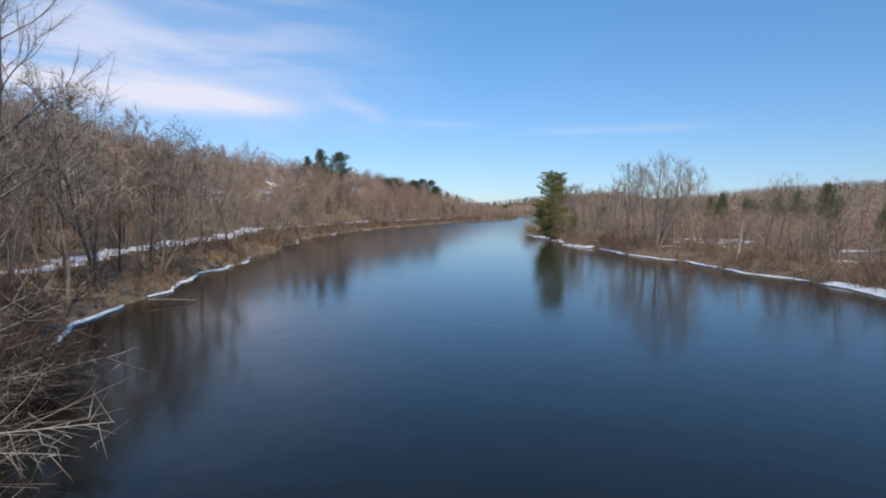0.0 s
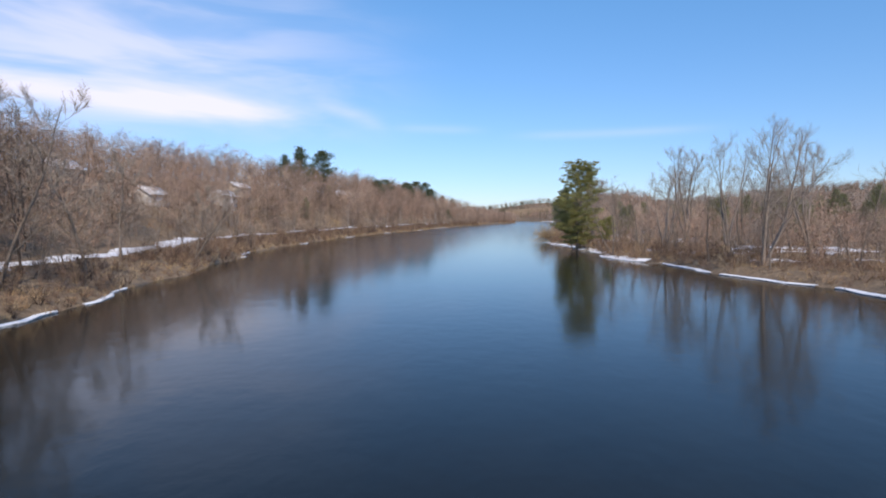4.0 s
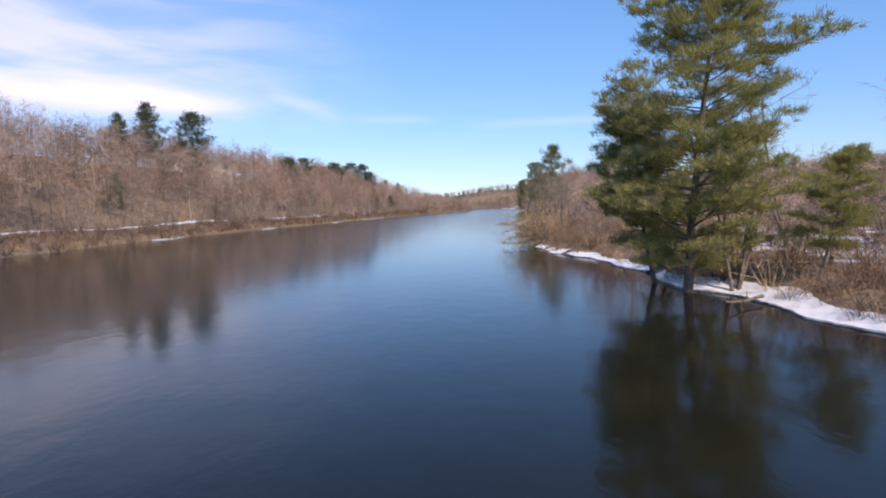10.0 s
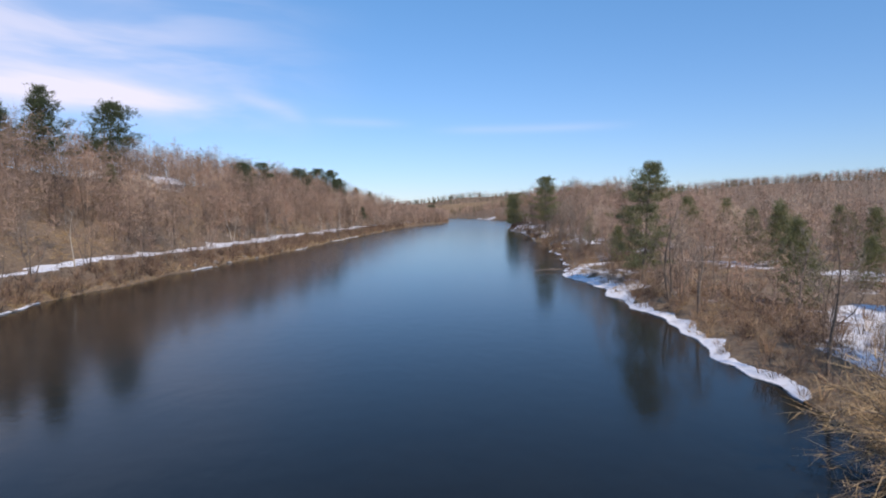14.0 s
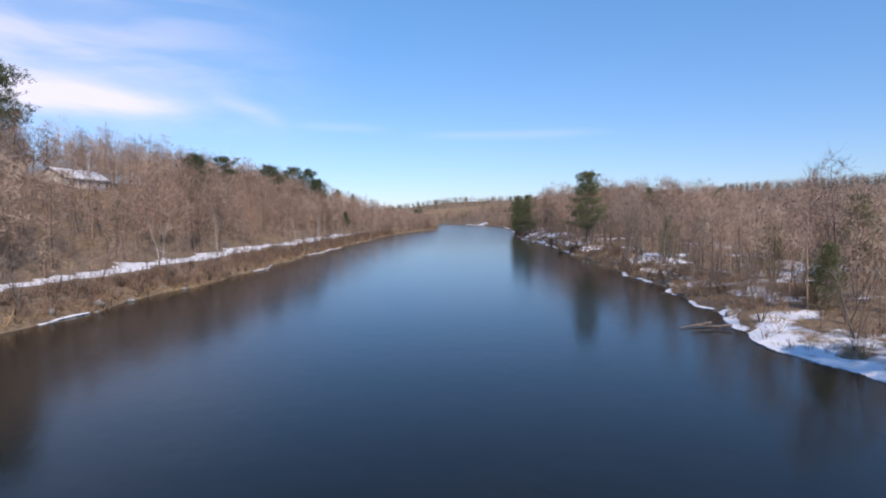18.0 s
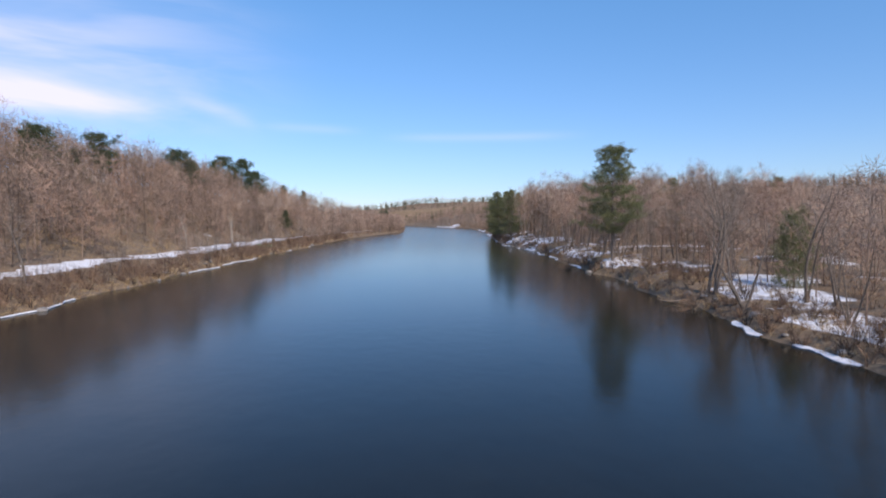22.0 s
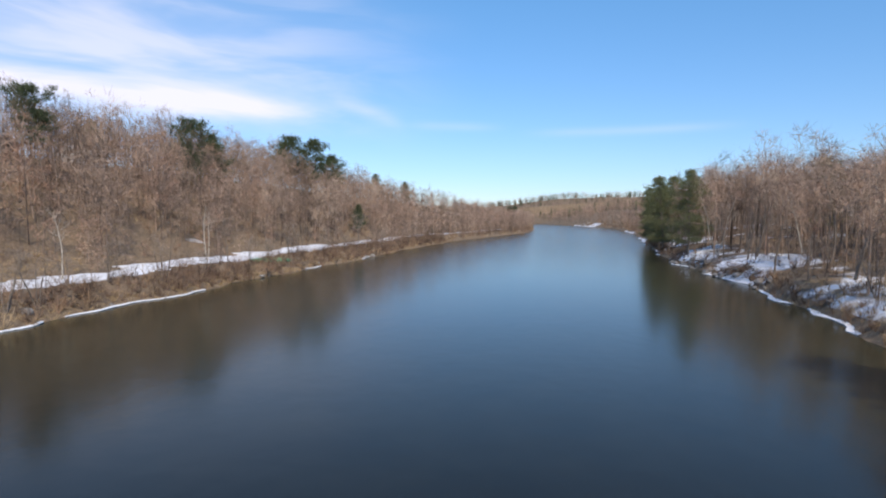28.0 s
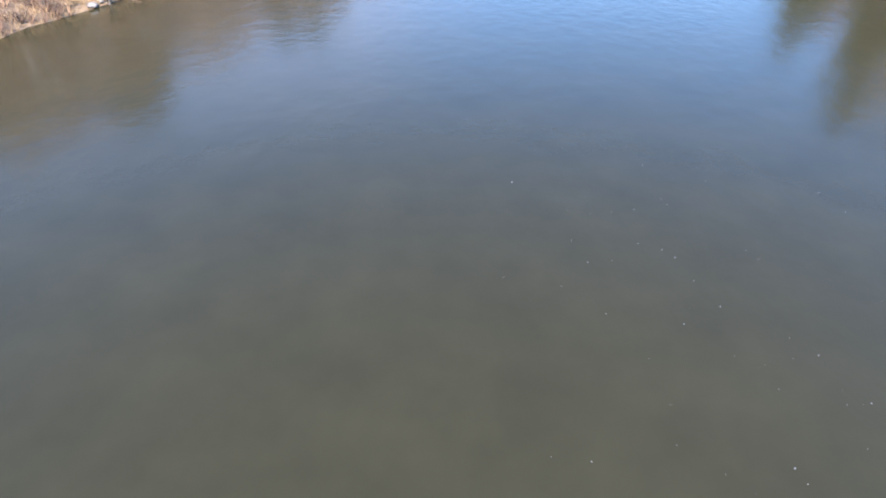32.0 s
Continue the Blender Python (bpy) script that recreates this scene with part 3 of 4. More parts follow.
    for k, (off, z) in enumerate(((-back, 0.2), (-back * 0.4, 0.17), (0.1 * w, 0.14), (0.55 * w, 0.12), (0.9 * w, 0.1), (w, 0.06), (0.97 * w, -0.05), (0.3 * w, -0.1))):
        x = bank + out * (off + (rng.uniform(-0.05, 0.05, n) if k < 6 else 0))
        zz = z + hump + rng.uniform(-0.012, 0.012, n) if k > 2 else np.maximum(height(x, y) + 0.05 - 0.12 * (k == 0), z + hump)
        lines.append(np.stack([x, y, zz], -1))
    ob = thing("ice_shelf", "white shelf of snow-covered ice at the water's edge", "ice", "ice shelves")
    for name, some, mat, label in (("snow_crust", lines[:5], M_SNOW, ""), ("ice_rim", lines[4:], M_ICE, "grey broken rim of ice")):
        v = np.stack(some, 1).reshape(-1, 3)
        c = len(some)
        i = (np.arange(n - 1)[:, None] * c + np.arange(c - 1)[None]).ravel()
        q = np.stack([i, i + 1, i + c + 1, i + c], -1)
        part(name, (v, q), mat, ob, label)
    return ob


M_ICE = plain_varied("grey_ice", (0.16, 0.16, 0.16), (0.52, 0.54, 0.56), 2.5, 0.35, 0.3)
for k, (side, y0, y1, wide) in enumerate((
        (1, 40, 66, 2.2), (1, 68, 84, 1.0), (1, 86, 97, 1.2), (1, 99, 112, 1.0), (1, 114, 131, 1.6), (1, 134, 153, 2.6), (1, 155, 177, 3.2), (1, 179, 196, 2.0),
        (1, 197, 215, 2.4), (1, 222, 262, 3.0), (1, 262, 297, 4.6), (1, 298, 309, 2.4), (1, 311, 318, 1.0), (1, 324, 331, 1.2), (1, 340, 347, 1.6), (1, 351, 358, 1.8), (1, 422, 432, 1.6), (1, 446, 462, 1.5), (1, 466, 480, 1.4), (1, 486, 512, 2.2), (1, 520, 534, 1.8), (1, 560, 585, 1.5), (1, 640, 690, 2.0), (1, 760, 820, 2.5), (1, 955, 1045, 3.0),
        (-1, 30, 47, 0.9), (-1, 52, 84, 1.4), (-1, 88, 100, 0.9), (-1, 148, 166, 1.6), (-1, 205, 214, 0.9), (-1, 262, 276, 1.2), (-1, 318, 326, 0.9), (-1, 381, 396, 0.8), (-1, 436, 451, 1.3), (-1, 454, 478, 1.2), (-1, 512, 520, 1.0), (-1, 541, 551, 1.0))):
    ice_shelf(side, y0, y1, wide * (0.2 if side < 0 else 0.45 if wide < 2.0 else 0.26), k + 1, (0.1 if side < 0 else 0.5) if wide < 2.0 else 3.6)


# ---- woods in the mass ----
def far_tree(rng, h, n, wide, wid, low=0.26):
    """Light bare tree for the depth of the woods: stem, limbs, and twigs in rounded uneven clumps."""
    top = np.array([rng.normal() * 0.05 * h, rng.normal() * 0.05 * h, h * 0.86])
    stem = tube(np.array([[0, 0, -0.5], top * 0.5 + rng.normal(size=3) * 0.2, top]), [0.10 * h / 12, 0.06 * h / 12, 0.02], 3)
    k = int(rng.integers(10, 15))
    u = low + (0.93 - low) * (np.arange(k) + rng.uniform(0, 1, k)) / k
    a = np.arange(k) * 2.4 + rng.uniform(-0.6, 0.6, k)
    env = wide * h * 0.5 * np.sin(np.pi * np.clip((u - low + 0.1) / (1.08 - low), 0, 1) ** 0.85) ** 0.6
    reach = env * rng.uniform(0.25, 0.8, k)
    axis = top[None] * (u / 0.86)[:, None]
    c = axis + np.stack([np.cos(a) * reach, np.sin(a) * reach, rng.uniform(-0.03, 0.03, k) * h], -1)
    foot = top[None] * np.maximum(0.12, u / 0.86 - rng.uniform(0.15, 0.3, k))[:, None]
    lim = blades(foot, c, 0.055 * h / 12, rng)
    rl = h * wide * rng.uniform(0.13, 0.21, k)
    q = rng.integers(0, k, n)
    off = rng.normal(size=(n, 3))
    off /= np.linalg.norm(off, axis=1, keepdims=True)
    ts = c[q] + off * (rl[q] * rng.uniform(0.0, 0.75, n))[:, None]
    d = off * 0.8 + rng.normal(size=(n, 3)) * 0.5
    d[:, 2] += 0.12
    te = ts + d * (rl[q] * rng.uniform(0.35, 0.75, n))[:, None]
    twigs = blades(ts, te, wid, rng)
    v, f = joined([stem, lim, twigs])
    shade = np.concatenate([np.full(len(stem[0]) + len(lim[0]), -0.26), np.zeros(len(twigs[0]))])
    return v, f, shade


def shrub(rng, h, stems, twigs, wid, lean=(0, 0)):
    """Many thin stems out of one foot."""
    a, o = rng.uniform(0, 6.28, stems), rng.uniform(0.1, 0.75, stems)
    s = np.stack([np.cos(a) * 0.25 * rng.uniform(0, 1, stems), np.sin(a) * 0.25 * rng.uniform(0, 1, stems), np.full(stems, -0.15)], -1)
    e = s + np.stack([np.cos(a) * o + lean[0], np.sin(a) * o + lean[1], rng.uniform(0.6, 1.0, stems)], -1) * h * rng.uniform(0.7, 1.1, (stems, 1))
    q = rng.integers(0, stems, twigs)
    g = rng.uniform(0.3, 0.95, (twigs, 1))
    ts = s[q] + (e[q] - s[q]) * g
    te = ts + (0.5 * (e[q] - s[q]) / h + rng.normal(size=(twigs, 3)) * 0.45 + np.array([0, 0, 0.2])) * h * 0.32
    return joined([blades(s, e, wid, rng), blades(ts, te, wid * 0.7, rng)])


def scatter(kinds, spots, rng, size=(0.75, 1.2), grow=None, mean=0.48):
    """Many trees or stems joined: kinds turned and sized at spots. grow: size by distance up the river."""
    out, shades = [], []
    for x, y in spots:
        v, f, *bark = kinds[rng.integers(len(kinds))]
        shades.append(bark[0] if bark else np.zeros(len(v)))
        a, s = rng.uniform(0, 6.28), rng.uniform(*size) * (float(grow(y)) if grow else 1.0)
        c, n = math.cos(a) * s, math.sin(a) * s
        w = np.empty_like(v)
        w[:, 0], w[:, 1] = v[:, 0] * c - v[:, 1] * n + x, v[:, 0] * n + v[:, 1] * c + y
        w[:, 2] = v[:, 2] * s * rng.uniform(0.88, 1.12)
        out.append((w, f))
    geo = joined(out)
    zs = np.repeat(height(np.array([p[0] for p in spots]), np.array([p[1] for p in spots])), [len(o[0]) for o in out])
    geo[0][:, 2] += zs
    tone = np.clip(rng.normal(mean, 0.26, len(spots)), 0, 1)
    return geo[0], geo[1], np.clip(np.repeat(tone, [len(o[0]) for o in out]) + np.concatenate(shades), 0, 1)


def spots_along(rng, side, y0, y1, d0, d1, gap):
    """Uneven places in a strip d0 to d1 inland of one bank, thicker here and thinner there."""
    n = int((y1 - y0) * (d1 - d0) / gap ** 2 * 1.35)
    y = rng.uniform(y0, y1, n)
    d = rng.uniform(d0, d1, n)
    keep = rng.uniform(0, 1, n) < 0.74 + 0.26 * np.sin(y * 0.13 + d * 0.21) * np.sin(y * 0.041 - d * 0.11)
    y, d = y[keep], d[keep]
    x = left_x(y) - d if side < 0 else right_x(y) + d
    ok = (y > 1300) | ((x - left_x(y)) * (x - right_x(y)) > 0)
    return list(zip(x[ok].tolist(), y[ok].tolist()))


def stuff(name, geo, mat, label, category):
    ob = new(name, mesh_from(name, geo[0], geo[1], mat))
    if len(geo) > 2:
        ob.data.attributes.new("tone", "FLOAT", "POINT").data.foreach_set("value", geo[2].astype(np.float32))
    return tagged(ob, label, category, kind="stuff")


rg = np.random.default_rng(11)
THICKET = [far_tree(rg, rg.uniform(4.0, 7.5), 200, rg.uniform(0.75, 1.0), 0.05, 0.08) for _ in range(12)]
KINDS_MID = [far_tree(rg, rg.uniform(10, 15), 500, rg.uniform(0.58, 0.82), 0.062) for _ in range(18)]
KINDS_TALL = [far_tree(rg, rg.uniform(18, 23), 900, rg.uniform(0.45, 0.6), 0.06, rg.uniform(0.32, 0.5)) for _ in range(10)]
KINDS_POLE = [far_tree(rg, rg.uniform(16, 21), 420, rg.uniform(0.28, 0.4), 0.062, rg.uniform(0.4, 0.55)) for _ in range(8)]
KINDS_FAR = [far_tree(rg, rg.uniform(12, 15), 150, rg.uniform(0.5, 0.7), 0.085) for _ in range(10)]
KINDS_VFAR = [far_tree(rg, rg.uniform(11, 14), 48, rg.uniform(0.6, 0.85), 0.24) for _ in range(10)]
GROW_W = curve([(-50, 1.05), (120, 1.0), (250, 1.05), (420, 1.15), (520, 1.2), (700, 1.1)])
GROW_E = curve([(0, 0.62), (150, 0.62), (230, 0.66), (290, 0.9), (315, 1.02), (390, 1.05), (450, 1.1)])
def clear_of(spots, *glades):
    """Spots outside the open ground of glades (x, y, radius)."""
    return [p for p in spots if all(math.hypot(p[0] - x, p[1] - y) > r for x, y, r in glades)]


GLADES = ((51, 211, 12), (57, 222, 11), (66, 250, 12), (72, 352, 9))
LAWN = ((-69, 107, 7), (-63, 99, 6), (-76, 190, 7), (-70, 178, 6), (-60, 407, 10), (-66, 428, 13), (-57, 417, 12), (-52, 322, 8))
stuff("woods_west", scatter(KINDS_MID, clear_of([p for p in spots_along(rg, -1, -20, 700, 21, 85, 4.9) if p[1] > 112 or p[0] < -72], *LAWN), rg, (0.6, 1.3), GROW_W), M_WOODS, "dense leafless brown woods on the west slope", "woods")
stuff("woods_west_crest", scatter(KINDS_POLE, clear_of(spots_along(rg, -1, 400, 640, 44, 100, 7.5), *LAWN), rg, (0.8, 1.1)), M_WOODS, "tall slim leafless trees along the crest", "woods")
stuff("woods_west_ridge", scatter(KINDS_FAR, spots_along(rg, -1, -40, 900, 85, 230, 9.5), rg, (0.85, 1.3), GROW_W), M_WOODS, "leafless woods along the ridge", "woods")
stuff("woods_east", scatter(KINDS_MID, clear_of(spots_along(rg, 1, 40, 300, 13, 85, 5.8) + spots_along(rg, 1, 300, 395, 15, 80, 5.4) + spots_along(rg, 1, 300, 395, 6, 15, 8.5), *GLADES), rg, (0.6, 1.1), GROW_E, 0.6), M_WOODS, "leafless woods on the low east bank", "woods")
stuff("woods_east_upstream", scatter(KINDS_TALL, spots_along(rg, 1, 390, 640, 5, 70, 5.7), rg, (0.8, 1.08), curve([(390, 0.62), (430, 0.78), (490, 1.0), (700, 1.0)])), M_WOODS, "tall leafless woods on the snowy east slope", "woods")
stuff("woods_east_point", scatter(KINDS_TALL, spots_along(rg, 1, 298, 348, 5, 15, 6.5), rg, (0.62, 0.8), None, 0.42), M_WOODS, "leafless trees leaning above a snowy point", "woods")
stuff("woods_east_hill", scatter(KINDS_VFAR, spots_along(rg, 1, 40, 620, 80, 520, 13) + spots_along(rg, 1, 620, 1320, 80, 520, 11.5), rg, (0.8, 1.2)), M_WOODS, "leafless woods rising to a far hill", "woods")
end_spots = [(rg.uniform(-200, 560), rg.uniform(1315, 1640)) for _ in range(2600)]
stuff("woods_far_bend", scatter(KINDS_VFAR, end_spots + spots_along(rg, -1, 600, 930, 1.5, 18, 3.4) + spots_along(rg, -1, 660, 1170, 18, 70, 6.0) + spots_along(rg, -1, 930, 1170, 1.5, 18, 5.0) + spots_along(rg, 1, 620, 1290, 2, 80, 6.0), rg), M_WOODS, "distant leafless woods round the river bend", "woods")

# second run, up to y=14, is mostly unseen: added to shade the bank
stuff("shady_woods_west", scatter(KINDS_MID, clear_of(spots_along(rg, -1, -10, 115, 15.5, 45, 4.0), *LAWN) + spots_along(rg, -1, -50, 14, 1, 15.5, 4.5), rg, (0.85, 1.4), None, 0.16), M_WOODS, "dark leafless trees crowding the river trail, some added unseen for shade", "woods")

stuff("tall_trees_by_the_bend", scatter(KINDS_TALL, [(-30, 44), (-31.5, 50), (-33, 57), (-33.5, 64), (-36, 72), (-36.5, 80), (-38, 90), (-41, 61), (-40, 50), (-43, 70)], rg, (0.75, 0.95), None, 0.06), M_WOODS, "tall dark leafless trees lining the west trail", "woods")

SHRUBS = [shrub(rg, rg.uniform(1.3, 2.6), 18, 50, 0.034) for _ in range(12)]
SHRUBS_W = [shrub(rg, rg.uniform(1.5, 2.8), 14, 32, 0.07) for _ in range(12)]
SHRUBS_FAR = [shrub(rg, rg.uniform(1.6, 3.2), 10, 26, 0.07) for _ in range(8)]
TUFTS = [shrub(rg, rg.uniform(0.5, 0.9), 26, 4, 0.035) for _ in range(6)]
stuff("riverside_brush_east", scatter(SHRUBS, [p for p in spots_along(rg, 1, 40, 330, 0.15, 13, 1.35) if not 264 < p[1] < 304 or rg.uniform() < 0.3], rg, (0.6, 1.25)), M_BRUSH, "tangled brown leafless brush on the east bank", "brush")
stuff("riverside_brush_west", scatter(SHRUBS_W, spots_along(rg, -1, -10, 640, 0.1, 8.5, 1.22), rg, (0.6, 1.4), curve([(0, 0.9), (35, 0.6), (110, 0.6), (160, 0.8), (640, 0.85)]), 0.34), M_BRUSH, "tangled reddish-brown brush on the west bank", "brush")
stuff("riverside_brush_upstream", scatter(SHRUBS_W, spots_along(rg, 1, 330, 405, 0.3, 10, 1.3) + spots_along(rg, 1, 405, 640, 0.2, 2.6, 1.0) + spots_along(rg, 1, 405, 640, 2.6, 10, 2.6), rg, (0.4, 0.95), None, 0.3), M_BRUSH, "brown leafless brush on the far east bank", "brush")
BUSHES = [far_tree(rg, rg.uniform(1.6, 3.4), 110, rg.uniform(1.0, 1.5), 0.045, 0.02) for _ in range(8)]
stuff("riverside_bushes_west", scatter(BUSHES, spots_along(rg, -1, 110, 640, 0.4, 8.5, 3.3) + spots_along(rg, -1, 24, 110, 0.4, 8, 2.9), rg, (0.65, 1.25), None, 0.22), M_BRUSH, "rounded dark brown bushes between trail and water", "brush")
stuff("riverside_bushes_east", scatter(BUSHES, spots_along(rg, 1, 40, 176, 0.6, 9, 2.7) + spots_along(rg, 1, 228, 330, 3.0, 11, 2.8), rg, (0.6, 1.2), None, 0.42), M_BRUSH, "rounded brown bushes above the icy east bank", "brush")
stuff("slope_undergrowth", scatter(SHRUBS_FAR, spots_along(rg, -1, -10, 640, 22, 70, 4.2) + spots_along(rg, 1, 40, 600, 13, 60, 4.8) + spots_along(rg, -1, 640, 930, 0.3, 14, 2.6) + spots_along(rg, 1, 620, 1000, 0.3, 14, 2.8), rg, (0.7, 1.4)), M_BRUSH, "leafless undergrowth beneath the trees", "brush")
stuff("sapling_thickets", scatter(THICKET, spots_along(rg, -1, -10, 640, 18, 60, 4.6) + clear_of(spots_along(rg, 1, 40, 420, 8, 45, 5.0), *GLADES) + spots_along(rg, 1, 172, 204, 2, 8, 3.0) + spots_along(rg, 1, 225, 262, 3, 8, 3.4) + spots_along(rg, -1, -20, 140, 15.5, 24, 3.6) + spots_along(rg, -1, 560, 930, 1.5, 9, 3.0), rg, (0.6, 1.25)), M_WOODS, "pale brown thickets of leafless saplings", "brush")
stuff("understory_upstream", scatter(THICKET, spots_along(rg, 1, 400, 640, 6, 50, 4.2), rg, (0.5, 1.1), None, 0.34), M_WOODS, "leafless understory beneath tall trees on the snowy bank", "brush")
stuff("small_trees_before_trail", scatter(THICKET, spots_along(rg, -1, 110, 640, 1.5, 8.5, 6.5), rg, (0.5, 0.95), None, 0.3), M_WOODS, "small leafless trees between trail and water", "brush")
stuff("dry_grass_tufts", scatter(TUFTS, spots_along(rg, 1, 40, 330, 0.1, 7, 1.6) + spots_along(rg, 1, 330, 470, 0.1, 12, 1.25) + spots_along(rg, -1, 44, 640, 0.05, 5, 1.45) + spots_along(rg, -1, 235, 540, 0.05, 2.4, 0.85), rg, (0.7, 1.3)), M_GRASS, "tan dry grass along the banks", "grass")

meadow = [(rg.normal(x, sx), rg.normal(y, sy)) for x, y, sx, sy, n in ((-52, 322, 4.0, 8.0, 260), (-60, 420, 5.0, 7.0, 220), (-30, 452, 4.0, 9.0, 240), (-16, 470, 3.0, 8.0, 160)) for _ in range(n)]
stuff("golden_slope_grass", scatter(TUFTS, meadow, rg, (0.8, 1.5)), M_GRASS, "golden dry grass on open patches of the slope", "grass")

# very low mean tone: the shade on this brush is in its colour
stuff("shade_toned_brush_by_the_bend", scatter([shrub(rg, rg.uniform(2.4, 4.2), 26, 120, 0.05) for _ in range(6)], spots_along(rg, -1, 2, 40, 0.2, 8, 1.2), rg, (0.45, 0.9), None, 0.05), M_BRUSH, "dense reddish-brown brush, toned darker for shade, beside dark water", "brush")

# ---- pines ----
HERO = pine_tree(3, 19.3, 0.3, ((0.12, 2.6), (0.18, 5.0), (0.23, 4.2), (0.3, 6.3), (0.36, 4.8), (0.43, 6.7), (0.5, 5.0), (0.56, 6.3), (0.63, 4.9), (0.69, 6.0), (0.76, 4.7), (0.82, 5.6), (0.88, 4.6), (0.94, 4.4), (1.0, 2.4)), 24, 80, 24, 0.34, needle_w=0.036, flat=0.24, ragged=0.45)
hero = pine_thing(HERO, "tall bushy green white pine on the snowy river bank", split=True)
hero.matrix_basis = stand(32.9, 169.5)
SIDE = pine_tree(5, 11.5, 0.16, ((0.3, 2.2), (0.5, 3.4), (0.8, 2.6), (1.0, 0.8)), 9, 64, 22, 0.32, (-0.2, 0.1), needle_w=0.036, flat=0.3, ragged=0.5)
side_pine = pine_thing(SIDE, "smaller pine leaning over the river beside the tall one", split=True)
side_pine.matrix_basis = stand(33.0, 173.5)
place_copy(side_pine, 38.0, 165.5, 170, 0.6)
PINE_B = pine_tree(8, 21.0, 0.33, ((0.28, 3.2), (0.33, 6.8), (0.41, 7.8), (0.49, 4.8), (0.56, 6.0), (0.63, 3.8), (0.7, 5.0), (0.77, 3.2), (0.84, 4.4), (0.94, 3.0), (1.0, 1.4)), 15, 60, 15, 0.44, needle_w=0.06, flat=0.4, ragged=0.55)
big = pine_thing(PINE_B, "tall white pine with tiered boughs above bare riverside trees", M_NEEDLE_MID, split=True)
big.matrix_basis = stand(84.2, 411.0, 0, 1.06)
SMALL = pine_tree(14, 12.0, 0.17, ((0.06, 3.0), (0.3, 3.7), (0.65, 2.5), (0.9, 1.2), (1.0, 0.5)), 13, 34, 10, 0.42, needle_w=0.075, flat=0.6)
small = pine_thing(SMALL, "young green pine among the bare trees", M_NEEDLE_MID, "young pines")
small.matrix_basis = stand(58, 246, 20, 0.8)
TALL = pine_tree(17, 18.0, 0.26, ((0.16, 3.4), (0.28, 5.2), (0.4, 3.8), (0.5, 5.2), (0.62, 3.4), (0.72, 4.6), (0.82, 3.3), (0.9, 2.1), (0.96, 1.1), (1.0, 0.3)), 12, 44, 11, 0.46, needle_w=0.075, flat=0.38, ragged=0.65)
tall = pine_thing(TALL, "dark green pine rising above the bare bank woods", M_NEEDLE_MID, "bank pines")
tall.matrix_basis = stand(52.6, 271, 60, 1.0)
for x, y, s, a in ((105, 529, 1.12, 15), (117, 552, 1.05, 200), (114, 570, 1.3, 300), (150, 520, 1.05, 50), (145, 494, 1.0, 10), (138, 530, 1.05, 170), (150, 440, 0.9, 30), (117, 582, 1.15, 20), (121, 596, 1.1, 140), (125, 612, 1.15, 250), (130, 628, 1.1, 70), (124, 585, 1.2, 310), (132, 500, 1.0, 80), (140, 470, 0.95, 260)):
    place_copy(tall, x, y, a, s)
rp = np.random.default_rng(77)
for x, y, s in ((82.8, 280, 0.9), (74, 254, 0.55), (66, 236, 0.75), (52, 224, 0.5), (62, 300, 0.6), (80, 330, 0.7), (84, 366, 0.8), (108, 388, 0.8), (-62, 372, 0.9), (-60, 300, 0.8), (-52, 546, 1.0), (-30, 560, 0.9)):
    place_copy(small, x, y, float(rp.uniform(0, 360)), s)
for k in range(46):
    y = float(rp.uniform(70, 330))
    place_copy(small, float(right_x(y) + rp.uniform(30, 150)), y, float(rp.uniform(0, 360)), float(rp.uniform(0.7, 1.15)))
ROUND = pine_tree(21, 20.0, 0.3, ((0.36, 2.6), (0.44, 5.6), (0.6, 6.8), (0.75, 6.3), (0.88, 4.8), (0.96, 3.0), (1.0, 1.0)), 10, 48, 9, 0.62, needle_w=0.13, flat=0.5, ragged=0.55)
TIERED = pine_tree(22, 20.0, 0.3, ((0.24, 3.0), (0.34, 6.2), (0.46, 6.6), (0.53, 4.4), (0.6, 5.6), (0.68, 3.6), (0.75, 4.0), (0.81, 1.8), (0.88, 1.6), (0.94, 2.4), (1.0, 1.0)), 12, 44, 9, 0.6, needle_w=0.13, flat=0.45, ragged=0.6)
SWEPT = pine_tree(23, 20.0, 0.28, ((0.5, 1.6), (0.6, 3.2), (0.7, 3.6), (0.78, 5.2), (0.88, 5.6), (0.95, 3.8), (1.0, 1.6)), 7, 42, 9, 0.6, (-0.22, 0.0), needle_w=0.13, flat=0.4, ragged=0.7)
first = pine_thing(ROUND, "dark round-crowned pine above the leafless ridge woods", M_NEEDLE_DARK, "ridge pines")
first.matrix_basis = stand(-71.3, 395, 0, 1.33)
other = pine_thing(TIERED, "dark tiered pine above the leafless ridge woods", M_NEEDLE_DARK, "ridge pines")
other.matrix_basis = stand(-76.5, 365.5, 0, 1.28)
swept = pine_thing(SWEPT, "dark leaning pine above the leafless ridge woods", M_NEEDLE_DARK, "ridge pines")
swept.matrix_basis = stand(-36.0, 507, 0, 1.05)
